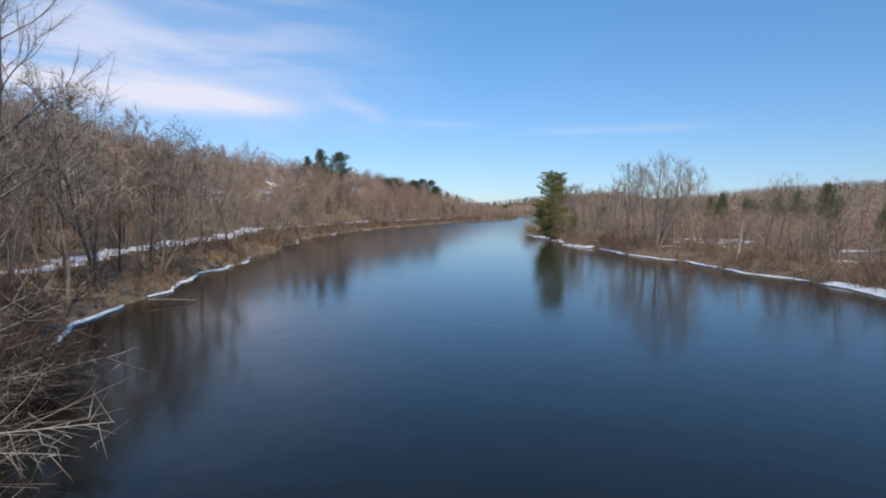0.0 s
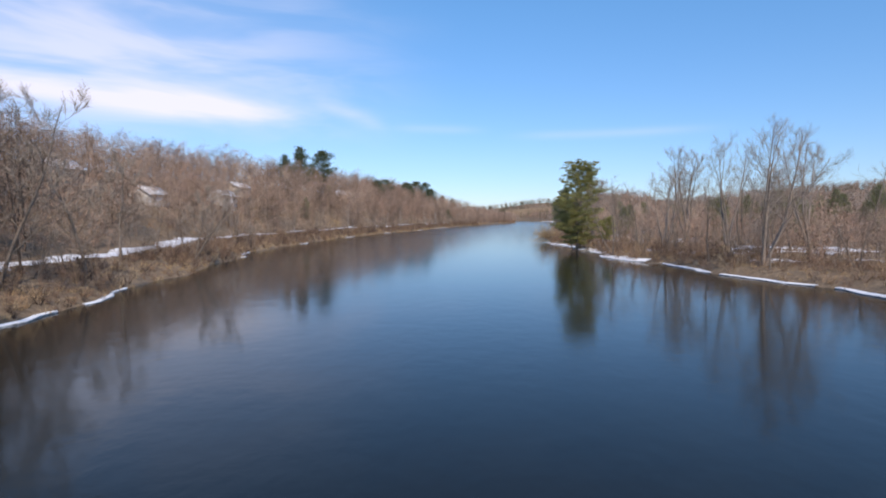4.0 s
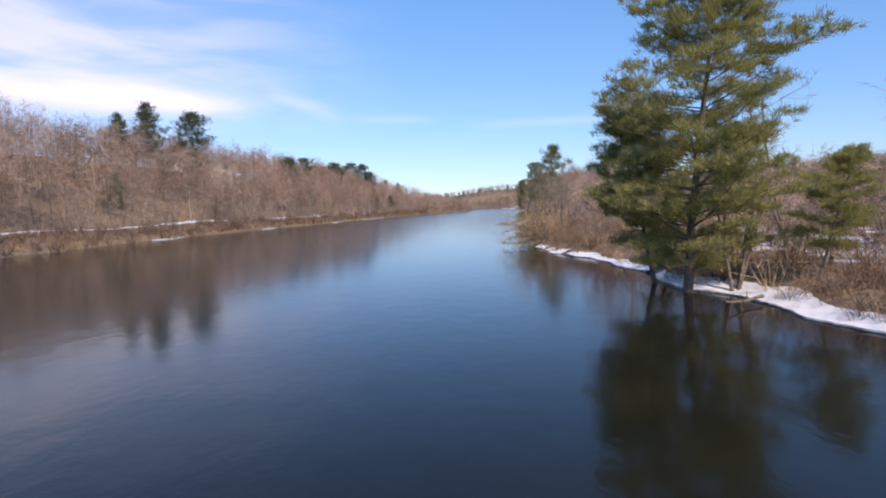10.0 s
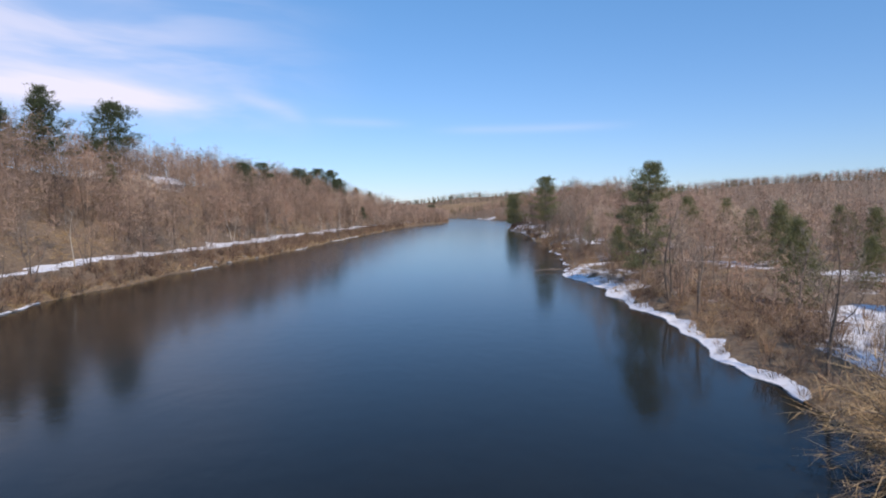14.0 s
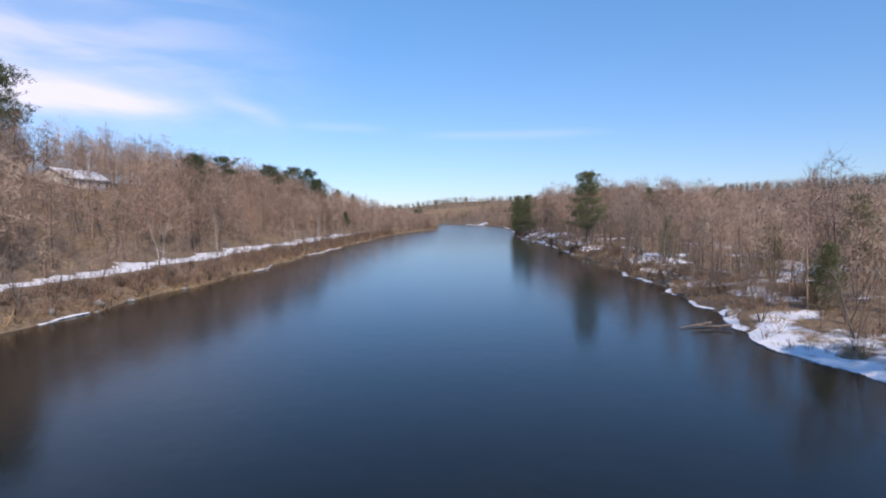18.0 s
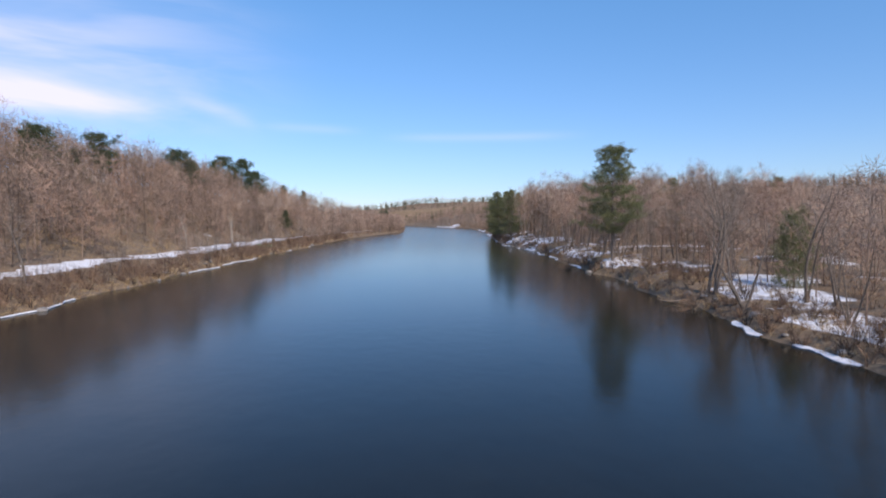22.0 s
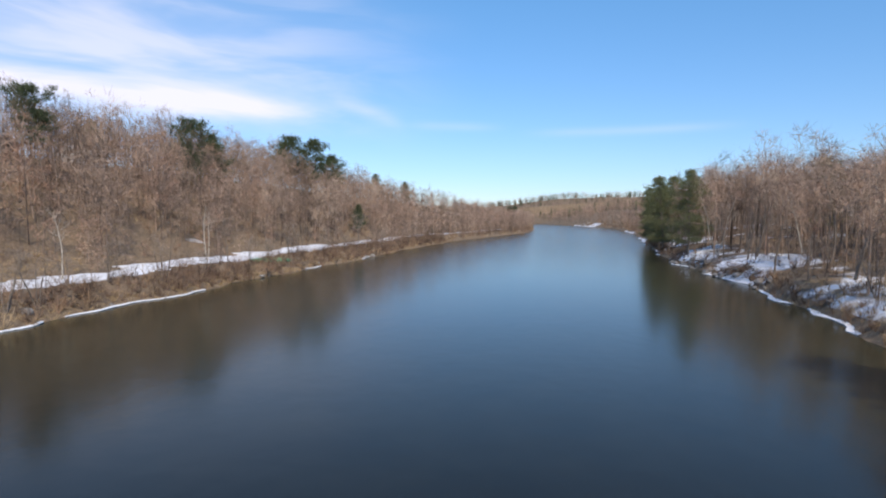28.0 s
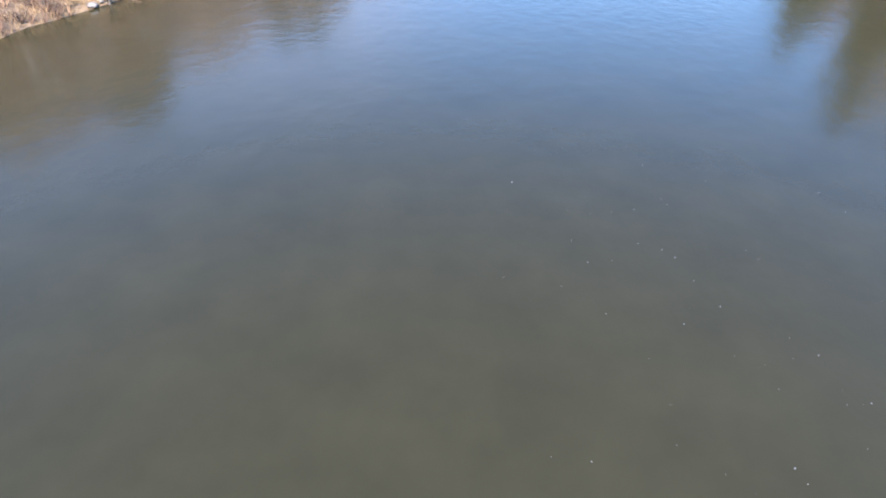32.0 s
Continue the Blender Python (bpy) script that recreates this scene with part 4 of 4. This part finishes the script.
for ob, x, y, s, a in ((other, -82.5, 356, 0.98, 70), (first, -43.7, 475.5, 0.9, 140), (other, -42, 491, 0.72, 200),
                       (first, -25.5, 552, 1.08, 120), (other, -21.5, 556, 0.98, 30), (first, -20, 630, 1.15, 80), (first, -12, 634, 1.2, 10), (first, -5, 642, 1.05, 210), (other, -27, 640, 1.0, 200),
                       (other, 8, 690, 0.75, 0), (other, 20, 730, 0.7, 90), (other, 117, 1015, 0.95, 40), (first, 112, 1022, 0.9, 200), (other, 12, 606, 0.55, 150)):
    place_copy(ob, x, y, a, s)


def conifer_far(rng, h, n):
    """Small spire for the far ridge."""
    f = rng.uniform(0.12, 1, n)
    a = rng.uniform(0, 6.28, n)
    r = (1.08 - f) ** 0.7 * h * 0.26
    s = np.stack([0 * f, 0 * f, f * h], -1)
    e = s + np.stack([np.cos(a) * r, np.sin(a) * r, -0.3 * r + 0.1 * h * (f > 0.95)], -1)
    return joined([blades(s, e, 0.09 * h, rng), tube(np.array([[0, 0, -0.5], [0, 0, h]]), [0.15, 0.02], 3)])


CON = [conifer_far(rg, rg.uniform(12, 18), 60) for _ in range(6)]
ridge = spots_along(rg, 1, 150, 1280, 400, 540, 14) + [(rg.uniform(-100, 560), rg.uniform(1430, 1640)) for _ in range(700)] + spots_along(rg, 1, 800, 1300, 25, 260, 19)
ridge = [p for p in ridge if rg.uniform() < 0.55 + 0.45 * math.sin(p[0] * 0.05 + 2 * math.sin(p[1] * 0.02)) or rg.uniform() < 0.15]
stuff("ridge_conifers", scatter(CON, ridge, rg, (0.45, 0.95)), M_NEEDLE_DARK, "dark conifers along the far ridges", "conifers")

# ---- standing trees on the banks ----
rt = np.random.default_rng(5)
KINDS = [bare_tree(31 + i, h, r, st, fk, sp, lm, dn) for i, (h, r, st, fk, sp, lm, dn) in enumerate((
    (14, 0.19, 1, 0.35, 1.05, 11, 1.1), (11, 0.13, 3, 0.3, 0.9, 10, 0.9), (17, 0.24, 2, 0.35, 1.0, 14, 1.1), (8, 0.08, 4, 0.2, 1.0, 9, 0.8), (13, 0.14, 1, 0.4, 0.9, 10, 1.1), (7, 0.07, 2, 0.3, 1.0, 9, 1.0)))]
LABELS = ("leafless grey-brown tree with a spreading crown", "leafless clump of three thin stems", "tall leafless tree with a forked trunk", "low leafless many-stemmed riverside tree", "slender leafless brown tree", "small leafless sapling on the bank")
protos = [tree_thing(geo, lab, group="bank trees") for geo, lab in zip(KINDS, LABELS)]
used = set()
SIZE_E = curve([(0, 0.75), (240, 0.75), (300, 0.8), (330, 0.95), (420, 0.85), (480, 0.9), (640, 1.0)])
for side, n, d0, d1, y0, y1 in ((1, 98, 2.0, 18, 42, 330), (1, 78, 2.0, 24, 330, 640), (-1, 92, 2.5, 9, 0, 640)):
    for k in range(n):
        y = y0 + (y1 - y0) * (k + rt.uniform(0, 1)) / n
        d = rt.uniform(d0, d1)
        x = float(left_x(y) - d if side < 0 else right_x(y) + d)
        if side > 0:
            i = int(rt.choice(6, p=(0.1, 0.2, 0.06, 0.3, 0.12, 0.22) if y < 330 else (0.24, 0.18, 0.26, 0.06, 0.22, 0.04)))
        else:
            i = int(rt.choice(6, p=(0.02, 0.16, 0.0, 0.40, 0.08, 0.34)))
        s = rt.uniform(0.75, 1.1) * (float(SIZE_E(y)) if side > 0 else 0.85)
        if i not in used:
            used.add(i)
            protos[i].matrix_basis = stand(x, y, rt.uniform(0, 360), s)
        else:
            place_copy(protos[i], x, y, rt.uniform(0, 360), s)


def lone_tree(label, x, y, turn=0.0, bark=M_BARK, **shape):
    ob = tree_thing(bare_tree(**shape), label, bark)
    ob.matrix_basis = stand(x, y, turn)
    return ob


lone_tree("large leafless tree with many rising stems", 43.2, 111.5, 0, M_BARK_GREY, seed=101, h=18.2, r=0.26, stems=5, fork=0.3, spread=0.9, limbs=24, dense=1.8, splay=0.48, twig=0.016)
for x, y, h, sd in ((52.5, 116, 17.0, 131), (47.4, 128.6, 18.2, 132), (42.8, 143, 16.0, 133)):
    lone_tree("tall leafless tree with a fine vase-shaped crown", x, y, 0, M_BARK_GREY, seed=sd, h=h, r=0.22, stems=4, fork=0.35, spread=0.8, limbs=16, dense=1.5, splay=0.24, twig=0.016)
lone_tree("large leafless tree with a wide vase-shaped crown", 56, 163, 0, seed=102, h=21.0, r=0.32, stems=4, fork=0.4, spread=0.75, limbs=20, dense=1.9, splay=0.2, twig=0.019)
for i, x, y, s, a in ((2, 62, 152, 0.95, 20), (0, 68, 160, 1.1, 80), (2, 58, 178, 1.0, 150), (0, 72, 192, 1.1, 200), (4, 52, 126, 1.1, 250), (2, 63, 137, 0.9, 300), (0, 78, 172, 1.15, 10), (4, 49, 192, 1.15, 60), (2, 86, 150, 1.0, 110),
                      (0, 56, 96, 1.0, 40), (2, 66, 110, 0.85, 130), (4, 60, 84, 1.0, 210), (0, 47.5, 150, 0.95, 70), (2, 44, 160, 0.8, 280), (4, 41, 122, 0.95, 160), (4, 66, 214, 1.1, 20), (0, 88, 238, 1.0, 90), (1, 86.5, 414, 1.0, 10), (1, 90, 418, 1.1, 75), (2, 88, 422, 0.8, 140), (1, 92, 431, 1.05, 200), (0, 95, 436, 0.9, 30), (1, 85, 409, 0.9, 250), (1, 97, 425, 1.0, 320), (2, 99, 445, 0.85, 60)):
    place_copy(protos[i], x, y, a, s)
lone_tree("clump of dark bare stems at the foot of the pine", 35.0, 168.0, 0, seed=112, h=8.5, r=0.13, stems=5, fork=0.5, spread=0.5, limbs=10, dense=0.5, splay=0.5)
lone_tree("leafless forked tree behind the pines", 47, 180, 0, seed=103, h=16.0, r=0.18, stems=2, fork=0.45, spread=0.7, limbs=12)
lone_tree("leafless forked tree leaning over the river", 33.8, 144.8, 0, seed=104, h=14.5, r=0.15, stems=2, fork=0.5, spread=0.6, limbs=12, lean=(-0.34, 0.12))
lone_tree("thin bare stem leaning far over the water", 33.2, 148.0, 0, seed=105, h=8.5, r=0.12, stems=1, fork=0.5, spread=0.4, limbs=5, dense=0.6, lean=(-0.75, 0.25))
lone_tree("thin bare stem leaning over the ice shelf", 36.0, 137.0, 0, seed=106, h=7.0, r=0.12, stems=1, fork=0.5, spread=0.5, limbs=6, dense=0.7, lean=(0.55, -0.2))
lone_tree("tall leafless tree with a wide rounded crown", 47.3, 211.5, 0, M_BARK_GREY, seed=107, h=16.8, r=0.22, stems=3, fork=0.35, spread=1.05, limbs=30, dense=2.5, splay=0.2, twig=0.016)
lone_tree("dark gnarled tree leaning over the snowy bank", 42.5, 193, 0, seed=113, h=10.0, r=0.2, stems=2, fork=0.45, spread=0.5, limbs=8, dense=0.7, lean=(-0.38, 0.1), splay=0.3)
lone_tree("small dark forked stem at the snowy edge", 37.0, 191.5, 0, seed=114, h=4.5, r=0.1, stems=2, fork=0.5, spread=0.5, limbs=5, dense=0.5, lean=(-0.2, 0.0), splay=0.5)
lone_tree("gnarled dark leaning tree at the snowy edge", 46.6, 247, 0, seed=108, h=8.5, r=0.2, stems=1, fork=0.35, spread=0.8, limbs=8, lean=(-0.35, 0.0))
lone_tree("dark three-stemmed tree leaning over the river", 71.2, 359.5, 0, seed=109, h=10.0, r=0.2, stems=3, fork=0.55, spread=0.4, limbs=7, dense=0.4, lean=(-0.2, 0.1))
lone_tree("leafless tree overhanging the river from the west bank", -25.5, 29, 0, seed=110, h=22.0, r=0.3, stems=3, fork=0.2, spread=1.0, limbs=26, dense=1.4, lean=(0.12, 0.0))
for k, (x, y, h) in enumerate(((-28.5, 42, 17), (-32, 52, 18), (-31.5, 62, 15), (-36, 70, 18), (-36, 84, 17), (-36, 36, 19), (-37, 98, 15), (-40, 56, 18), (-43, 76, 18), (-41, 112, 15), (-38.5, 128, 13))):
    lone_tree("dark leafless tree crowding the west bank", x, y, 0, seed=140 + k, h=h, r=0.2, stems=1 + k % 3, fork=0.2, spread=1.0, limbs=14, dense=1.7, twig=0.042)
lone_tree("pale broken dead tree standing in the brush", 47, 88, 0, M_BARK_PALE, seed=111, h=8.0, r=0.22, stems=1, fork=0.5, spread=0.5, limbs=5, dense=0.4)
for k, (x, y, h) in enumerate(((-22, 400, 13), (-30, 380, 11), (-8, 470, 12), (0, 500, 12), (-40, 300, 11), (108, 520, 16), (115, 500, 15), (78, 322, 12))):
    lone_tree("slim pale-barked birch among brown woods", x, y, 0, M_BARK_PALE, seed=120 + k, h=h, r=0.13, stems=1 + k % 2, fork=0.5, spread=0.6, limbs=8, dense=0.8)


# ---- low branches over the water, fallen logs, rocks ----
def overhang(label, base, aim, length, count, seed, twig_mat=M_TWIG, rise=(0.15, 1.5), fine=34, limb_mat=M_BARK, tone=0.6, thick=0.04):
    """A willow that reaches out over the water with long arching branches."""
    rng = np.random.default_rng(seed)
    ob = thing("overhanging_willow", label, "tree")
    st, en = [], []
    part("trunk", tube(branch_line(rng, (0, 0, -0.4), (aim[0] * 0.5, aim[1] * 0.5, 0.8), 1.6, 4, 0.1, 0), np.linspace(0.16, 0.1, 5), 7), M_BARK, ob, smooth=True)
    for k in range(count):
        d = np.array([aim[0] + rng.normal() * 0.45, aim[1] + rng.normal() * 0.45, rng.uniform(*rise)])
        ln = length * rng.uniform(0.55, 1.1)
        l1 = branch_line(rng, (0, 0, 0.6), d, ln, 7, 0.12, -0.1)
        l1[:, 2] = np.maximum(l1[:, 2], 0.15)
        mine = [tube(l1, np.linspace(thick, 0.01, 8), 4)]
        for s in range(4):
            p2 = l1[rng.integers(2, 7)]
            d2 = unit(l1[-1] - l1[0]) + rng.normal(size=3) * 0.7
            l2 = branch_line(rng, p2, d2, ln * rng.uniform(0.15, 0.35), 5, 0.22, 0.03)
            l2[:, 2] = np.maximum(l2[:, 2], 0.12)
            mine.append(tube(l2, np.linspace(thick * 0.5, 0.006, 6), 3))
        part("limb", joined(mine), limb_mat, ob)
        for q in range(fine):
            g = rng.uniform(0.15, 1)
            j = min(int(g * 7), 6)
            c = l1[j] + (l1[j + 1] - l1[j]) * (g * 7 - j)
            e = c + (unit(l1[j + 1] - l1[j]) + rng.normal(size=3) * 0.7) * rng.uniform(0.4, 1.2)
            st.append(c)
            en.append(e)
            st.append(c + (e - c) * 0.5)
            en.append(st[-1] + rng.normal(size=3) * 0.3)
    crown = part("crown", blades(st, en, 0.028, rng), twig_mat, ob)
    crown.data.attributes.new("tone", "FLOAT", "POINT").data.foreach_set("value", np.full(len(crown.data.vertices), tone, np.float32))
    return ob


overhang("tan willow thicket arching over the river", None, (-0.7, 0.15), 6.4, 54, 41, M_WILLOW).matrix_basis = stand(34.8, 208.5)
overhang("tan willow thicket at the water's edge", None, (-0.6, -0.1), 5.4, 42, 42, M_WILLOW).matrix_basis = stand(36.6, 213.5)
overhang("pale grey branches drooping low over dark water", None, (1.0, 0.02), 12.5, 13, 43, M_TWIG, (0.02, 0.8), 60, M_BARK_PALE, 0.6, 0.04).matrix_basis = stand(-20.0, 14.0)
overhang("grey branches reaching over the river", None, (0.95, -0.12), 10.5, 12, 44, M_TWIG, (0.0, 0.9), 60).matrix_basis = stand(-20.5, 17.5)
# tone 0.0 paints the bank's shade into these twigs
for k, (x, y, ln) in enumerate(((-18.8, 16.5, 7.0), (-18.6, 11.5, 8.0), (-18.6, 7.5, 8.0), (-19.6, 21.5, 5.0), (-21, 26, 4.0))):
    overhang("dense dark brush leaning out over the water, shade in its tone", None, (0.8, 0.0), ln, 34, 60 + k, M_BRUSH, (0.1, 1.3), 44, M_BARK, 0.0, 0.03).matrix_basis = stand(x, y)
for k, (x, y, aim) in enumerate(((70, 366, (-0.6, 0)), (79.5, 420, (-0.6, 0.2)), (35.2, 176, (-0.6, 0.1)), (12.5, 498, (0.6, 0)), (5.5, 478, (0.6, 0.1)))):
    overhang("bare bush overhanging the water", None, aim, 3.2, 10, 50 + k, M_BRUSH).matrix_basis = stand(x, y)


def fallen_log(label, x, y, z, turn, tilt, length, r, seed):
    rng = np.random.default_rng(seed)
    ob = thing("fallen_log", label, "log")
    line = branch_line(rng, (0, 0, 0), (1, 0, 0), length, 7, 0.06, 0)
    part("log", tube(line, np.linspace(r, r * 0.45, 8), 7), M_BARK, ob, smooth=True)
    for k in range(5):
        p = line[rng.integers(2, 7)]
        part("broken_branch", tube(branch_line(rng, p, rng.normal(size=3) + np.array([0.6, 0, 0.5]), length * rng.uniform(0.12, 0.3), 3, 0.2, 0.05), np.linspace(r * 0.35, 0.012, 4), 4), M_BARK, ob)
    ob.matrix_basis = pose(x, y, z, 0, tilt, turn)
    return ob


for k, (x, y, z, turn, tilt, ln, r) in enumerate(((50.2, 299.5, 0.45, 165, 5, 4.2, 0.14), (49.5, 302, 0.35, 190, 3, 4.5, 0.12), (35.4, 204.5, 0.5, 215, 8, 4.0, 0.22), (34.2, 146, 0.5, 175, 7, 5.0, 0.13), (33.6, 149.5, 0.4, 150, 5, 3.6, 0.1),
                                                 (36.0, 127, 0.35, 170, 5, 3.5, 0.12), (34.6, 165, 0.35, 200, 4, 3.4, 0.1), (60.5, 323, 0.3, 160, 3, 4.0, 0.12), (72.5, 372, 0.35, 180, 4, 4.5, 0.13), (14.0, 512, 0.45, -10, 5, 4.2, 0.13), (25, 545, 0.4, 20, 4, 4.0, 0.13), (-36.6, 268, 0.4, 10, 4, 4.0, 0.14), (-25.5, 48, 0.45, 30, 6, 4.0, 0.12))):
    fallen_log("weathered dead log reaching into the river", x, y, z, turn, tilt, ln, r, 70 + k)

M_ROCK = plain_varied("rock", (0.12, 0.11, 0.10), (0.36, 0.33, 0.30), 2.0, 0.9, 0.6)


def rock_geo(seed, r):
    rng = np.random.default_rng(seed)
    bm = bmesh.new()
    bmesh.ops.create_icosphere(bm, subdivisions=2, radius=r)
    ax = rng.uniform(0.6, 1.15, 3)
    for v in bm.verts:
        k = 1 + 0.22 * noise.noise(v.co * (1.6 / r) + Vector((seed, 0, 0)))
        v.co = Vector((v.co.x * ax[0] * k, v.co.y * ax[1] * k, v.co.z * ax[2] * 0.75 * k))
    me = bpy.data.meshes.new("rock")
    bm.to_mesh(me)
    bm.free()
    me.materials.append(M_ROCK)
    return me


ROCKS = [rock_geo(i, 0.5) for i in range(6)]
rr = np.random.default_rng(91)
for k in range(110):
    side = 1 if k < 85 else -1
    y = float(rr.uniform(478, 545) if k < 60 else rr.uniform(300, 475) if k < 85 else rr.uniform(320, 560))
    d = float(rr.uniform(-0.3, 2.2))
    x = float(right_x(y) + d if side > 0 else left_x(y) - d)
    s = float(rr.uniform(0.5, 1.7))
    ob = new("rock", ROCKS[k % 6])
    ob.matrix_basis = pose(x, y, max(float(height(x, y)), -0.15) + 0.12 * s, 0, 0, float(rr.uniform(0, 360))) @ Matrix.Scale(s, 4)
    tagged(ob, "grey boulder half in the river bank", "rock", "shore rocks")

# ---- houses on the west slope ----
M_WALL = plain_varied("pale_siding", (0.62, 0.60, 0.57), (0.76, 0.74, 0.70), 4.0, 0.7, 0.2)
M_WALL_TAN = plain_varied("tan_siding", (0.42, 0.35, 0.28), (0.55, 0.47, 0.38), 4.0, 0.7, 0.2)
M_ROOF = plain_varied("dark_shingles", (0.06, 0.06, 0.065), (0.13, 0.125, 0.12), 5.0, 0.9, 0.4)
M_TRIM = plain_varied("white_trim", (0.74, 0.74, 0.73), (0.82, 0.82, 0.81), 6.0, 0.5, 0.1)


def glass_material():
    m, n, l, p = material("window_glass")
    p.inputs["Base Color"].default_value = (0.02, 0.025, 0.03, 1)
    p.inputs["Roughness"].default_value = 0.06
    return m


M_GLASS = glass_material()


def box_geo(x0, x1, y0, y1, z0, z1):
    v = np.array([(x, y, z) for z in (z0, z1) for y in (y0, y1) for x in (x0, x1)], float)
    q = np.array([(0, 2, 3, 1), (4, 5, 7, 6), (0, 1, 5, 4), (2, 6, 7, 3), (0, 4, 6, 2), (1, 3, 7, 5)])
    return v, np.concatenate([q[:, [0, 1, 2]], q[:, [0, 2, 3]]])


def house(label, x, y, turn, long, deep, tall, wall=M_WALL, snowy=True, sunk=0.0):
    """Gabled house; the ridge runs along its length."""
    ob = thing("house", label, "house")
    hl, hd = long / 2, deep / 2
    rise = deep * 0.3
    part("wall", box_geo(-hl, hl, -hd, hd, -3.0, tall), wall, ob)
    gab = np.array([(sx * hl, sy * hd, tall) for sx in (-1, 1) for sy in (-1, 1)] + [(-hl, 0, tall + rise), (hl, 0, tall + rise)], float)
    for tri in ((0, 1, 4), (2, 5, 3)):
        end = gab[list(tri)]
        inner = end - (0.1 * np.sign(end[0, 0]), 0, 0)
        part("gable", (np.concatenate([end, inner]), np.array([(0, 1, 2), (3, 5, 4), (0, 3, 4), (0, 4, 1), (1, 4, 5), (1, 5, 2), (2, 5, 3), (2, 3, 0)])), wall, ob)
    e = 0.5
    for sy in (-1, 1):
        a, b = (hd + e) * sy, tall - e * 2 * rise / deep
        pts = np.array([(-hl - e, a, b), (hl + e, a, b), (hl + e, 0, tall + rise), (-hl - e, 0, tall + rise)], float)
        slab = np.concatenate([pts + (0, 0, 0.03), pts + (0, 0, 0.22)])
        q = np.array([(0, 1, 2, 3), (4, 5, 6, 7), (0, 1, 5, 4), (1, 2, 6, 5), (2, 3, 7, 6), (3, 0, 4, 7)])
        tri = np.concatenate([q[:, [0, 1, 2]], q[:, [0, 2, 3]]])
        roof = part("roof", (slab, tri), M_ROOF, ob)
        if snowy:
            cover = np.concatenate([pts * (0.98, 0.97, 1) + (0, 0, 0.22), pts * (0.97, 0.95, 1) + (0, 0, 0.42)])
            part("snow_cover", (cover, tri), M_SNOW, roof, "white snow lying on the roof")
    part("chimney", box_geo(hl * 0.3, hl * 0.3 + 0.7, -0.35, 0.35, tall, tall + rise + 1.0), M_ROCK, ob)
    n = max(2, int(long / 3.2))
    for sy in (-1, 1):
        for k in range(n):
            cx = -hl + (k + 0.5) * long / n
            y0, y1 = sorted((sy * hd, sy * (hd + 0.06)))
            w = part("window", box_geo(cx - 0.6, cx + 0.6, y0, y1, tall - 1.9, tall - 0.5), M_TRIM, ob)
            y0, y1 = sorted((sy * (hd + 0.06), sy * (hd + 0.08)))
            part("pane", box_geo(cx - 0.5, cx + 0.5, y0, y1, tall - 1.8, tall - 0.6), M_GLASS, w)
    ob.matrix_basis = pose(x, y, float(height(x, y)) + 0.2 - sunk, 0, 0, turn)
    return ob


house("long low house with a snow-covered roof", -68, 432, 75, 19, 9, 3.0, sunk=1.6)
house("pale house with a snowy roof on the wooded slope", -92, 440, 80, 12, 8, 3.0)
house("white house among bare trees", -74, 115, 60, 8, 7, 4.2)
house("white house with a snowy gable among bare trees", -84, 206, 80, 9, 7, 4.0, sunk=2.0)
house("dark house with a snowy roof edge", -91, 176, 80, 10, 7, 4.0, M_WALL_TAN)
house("tan house showing through bare trees", -84, 281, 75, 9, 7, 3.2, M_WALL_TAN)
house("pale house showing through bare trees", -80, 253, 75, 9, 7, 3.6)
house("tan house at the top of the slope", -66, 528, 70, 11, 8, 2.6, M_WALL_TAN, False)
house("low pale house above the slope", -54, 546, 70, 9, 7, 2.4)

# ---- green tarpaulin lying by the trail ----
M_TARP = plain_varied("green_tarp", (0.07, 0.28, 0.13), (0.16, 0.42, 0.22), 1.5, 0.5, 0.3)
tx, ty = np.meshgrid(np.linspace(-1.3, 1.3, 9), np.linspace(-5, 5, 25))
tz = 0.25 + 0.14 * np.sin(tx * 2.3 + ty) * np.sin(ty * 1.7) + 0.2 * np.cos(tx * 1.1)
px, py = 9.2 + tx + ty * 0.36, 510 + ty
ti = (np.arange(24)[:, None] * 9 + np.arange(8)[None]).ravel()
top_v = np.stack([px, py, height(px, py) + tz], -1).reshape(-1, 3)
tq = np.stack([ti, ti + 1, ti + 10, ti + 9], -1)
tarp = new("tarpaulin", mesh_from("tarpaulin", np.concatenate([top_v, top_v - (0, 0, 0.25)]), np.concatenate([tq, tq[:, ::-1] + len(top_v)]), M_TARP))
tagged(tarp, "faded green tarpaulin lying crumpled beside the snowy trail", "tarpaulin")

# ---- flecks drifting on the water ----
rf = np.random.default_rng(33)
fx = rf.normal(61.5, 4.0, 150)
fy = rf.uniform(440, 470, 150)
fs = rf.uniform(0.007, 0.018, 150)
fa = rf.uniform(0, 6.28, 150)
corner = np.array([(1.6, 0.2), (0, 0.7), (-1.3, -0.1), (0.1, -0.8)])
fv = np.stack([fx[:, None] + fs[:, None] * (corner[:, 0] * np.cos(fa)[:, None] - corner[:, 1] * np.sin(fa)[:, None]),
               fy[:, None] + fs[:, None] * (corner[:, 0] * np.sin(fa)[:, None] + corner[:, 1] * np.cos(fa)[:, None]), np.full((150, 4), 0.006)], -1).reshape(-1, 3)
stuff("drifting_flecks", (fv, np.arange(600).reshape(-1, 4)), M_SNOW, "pale flecks of foam drifting on the river", "foam")
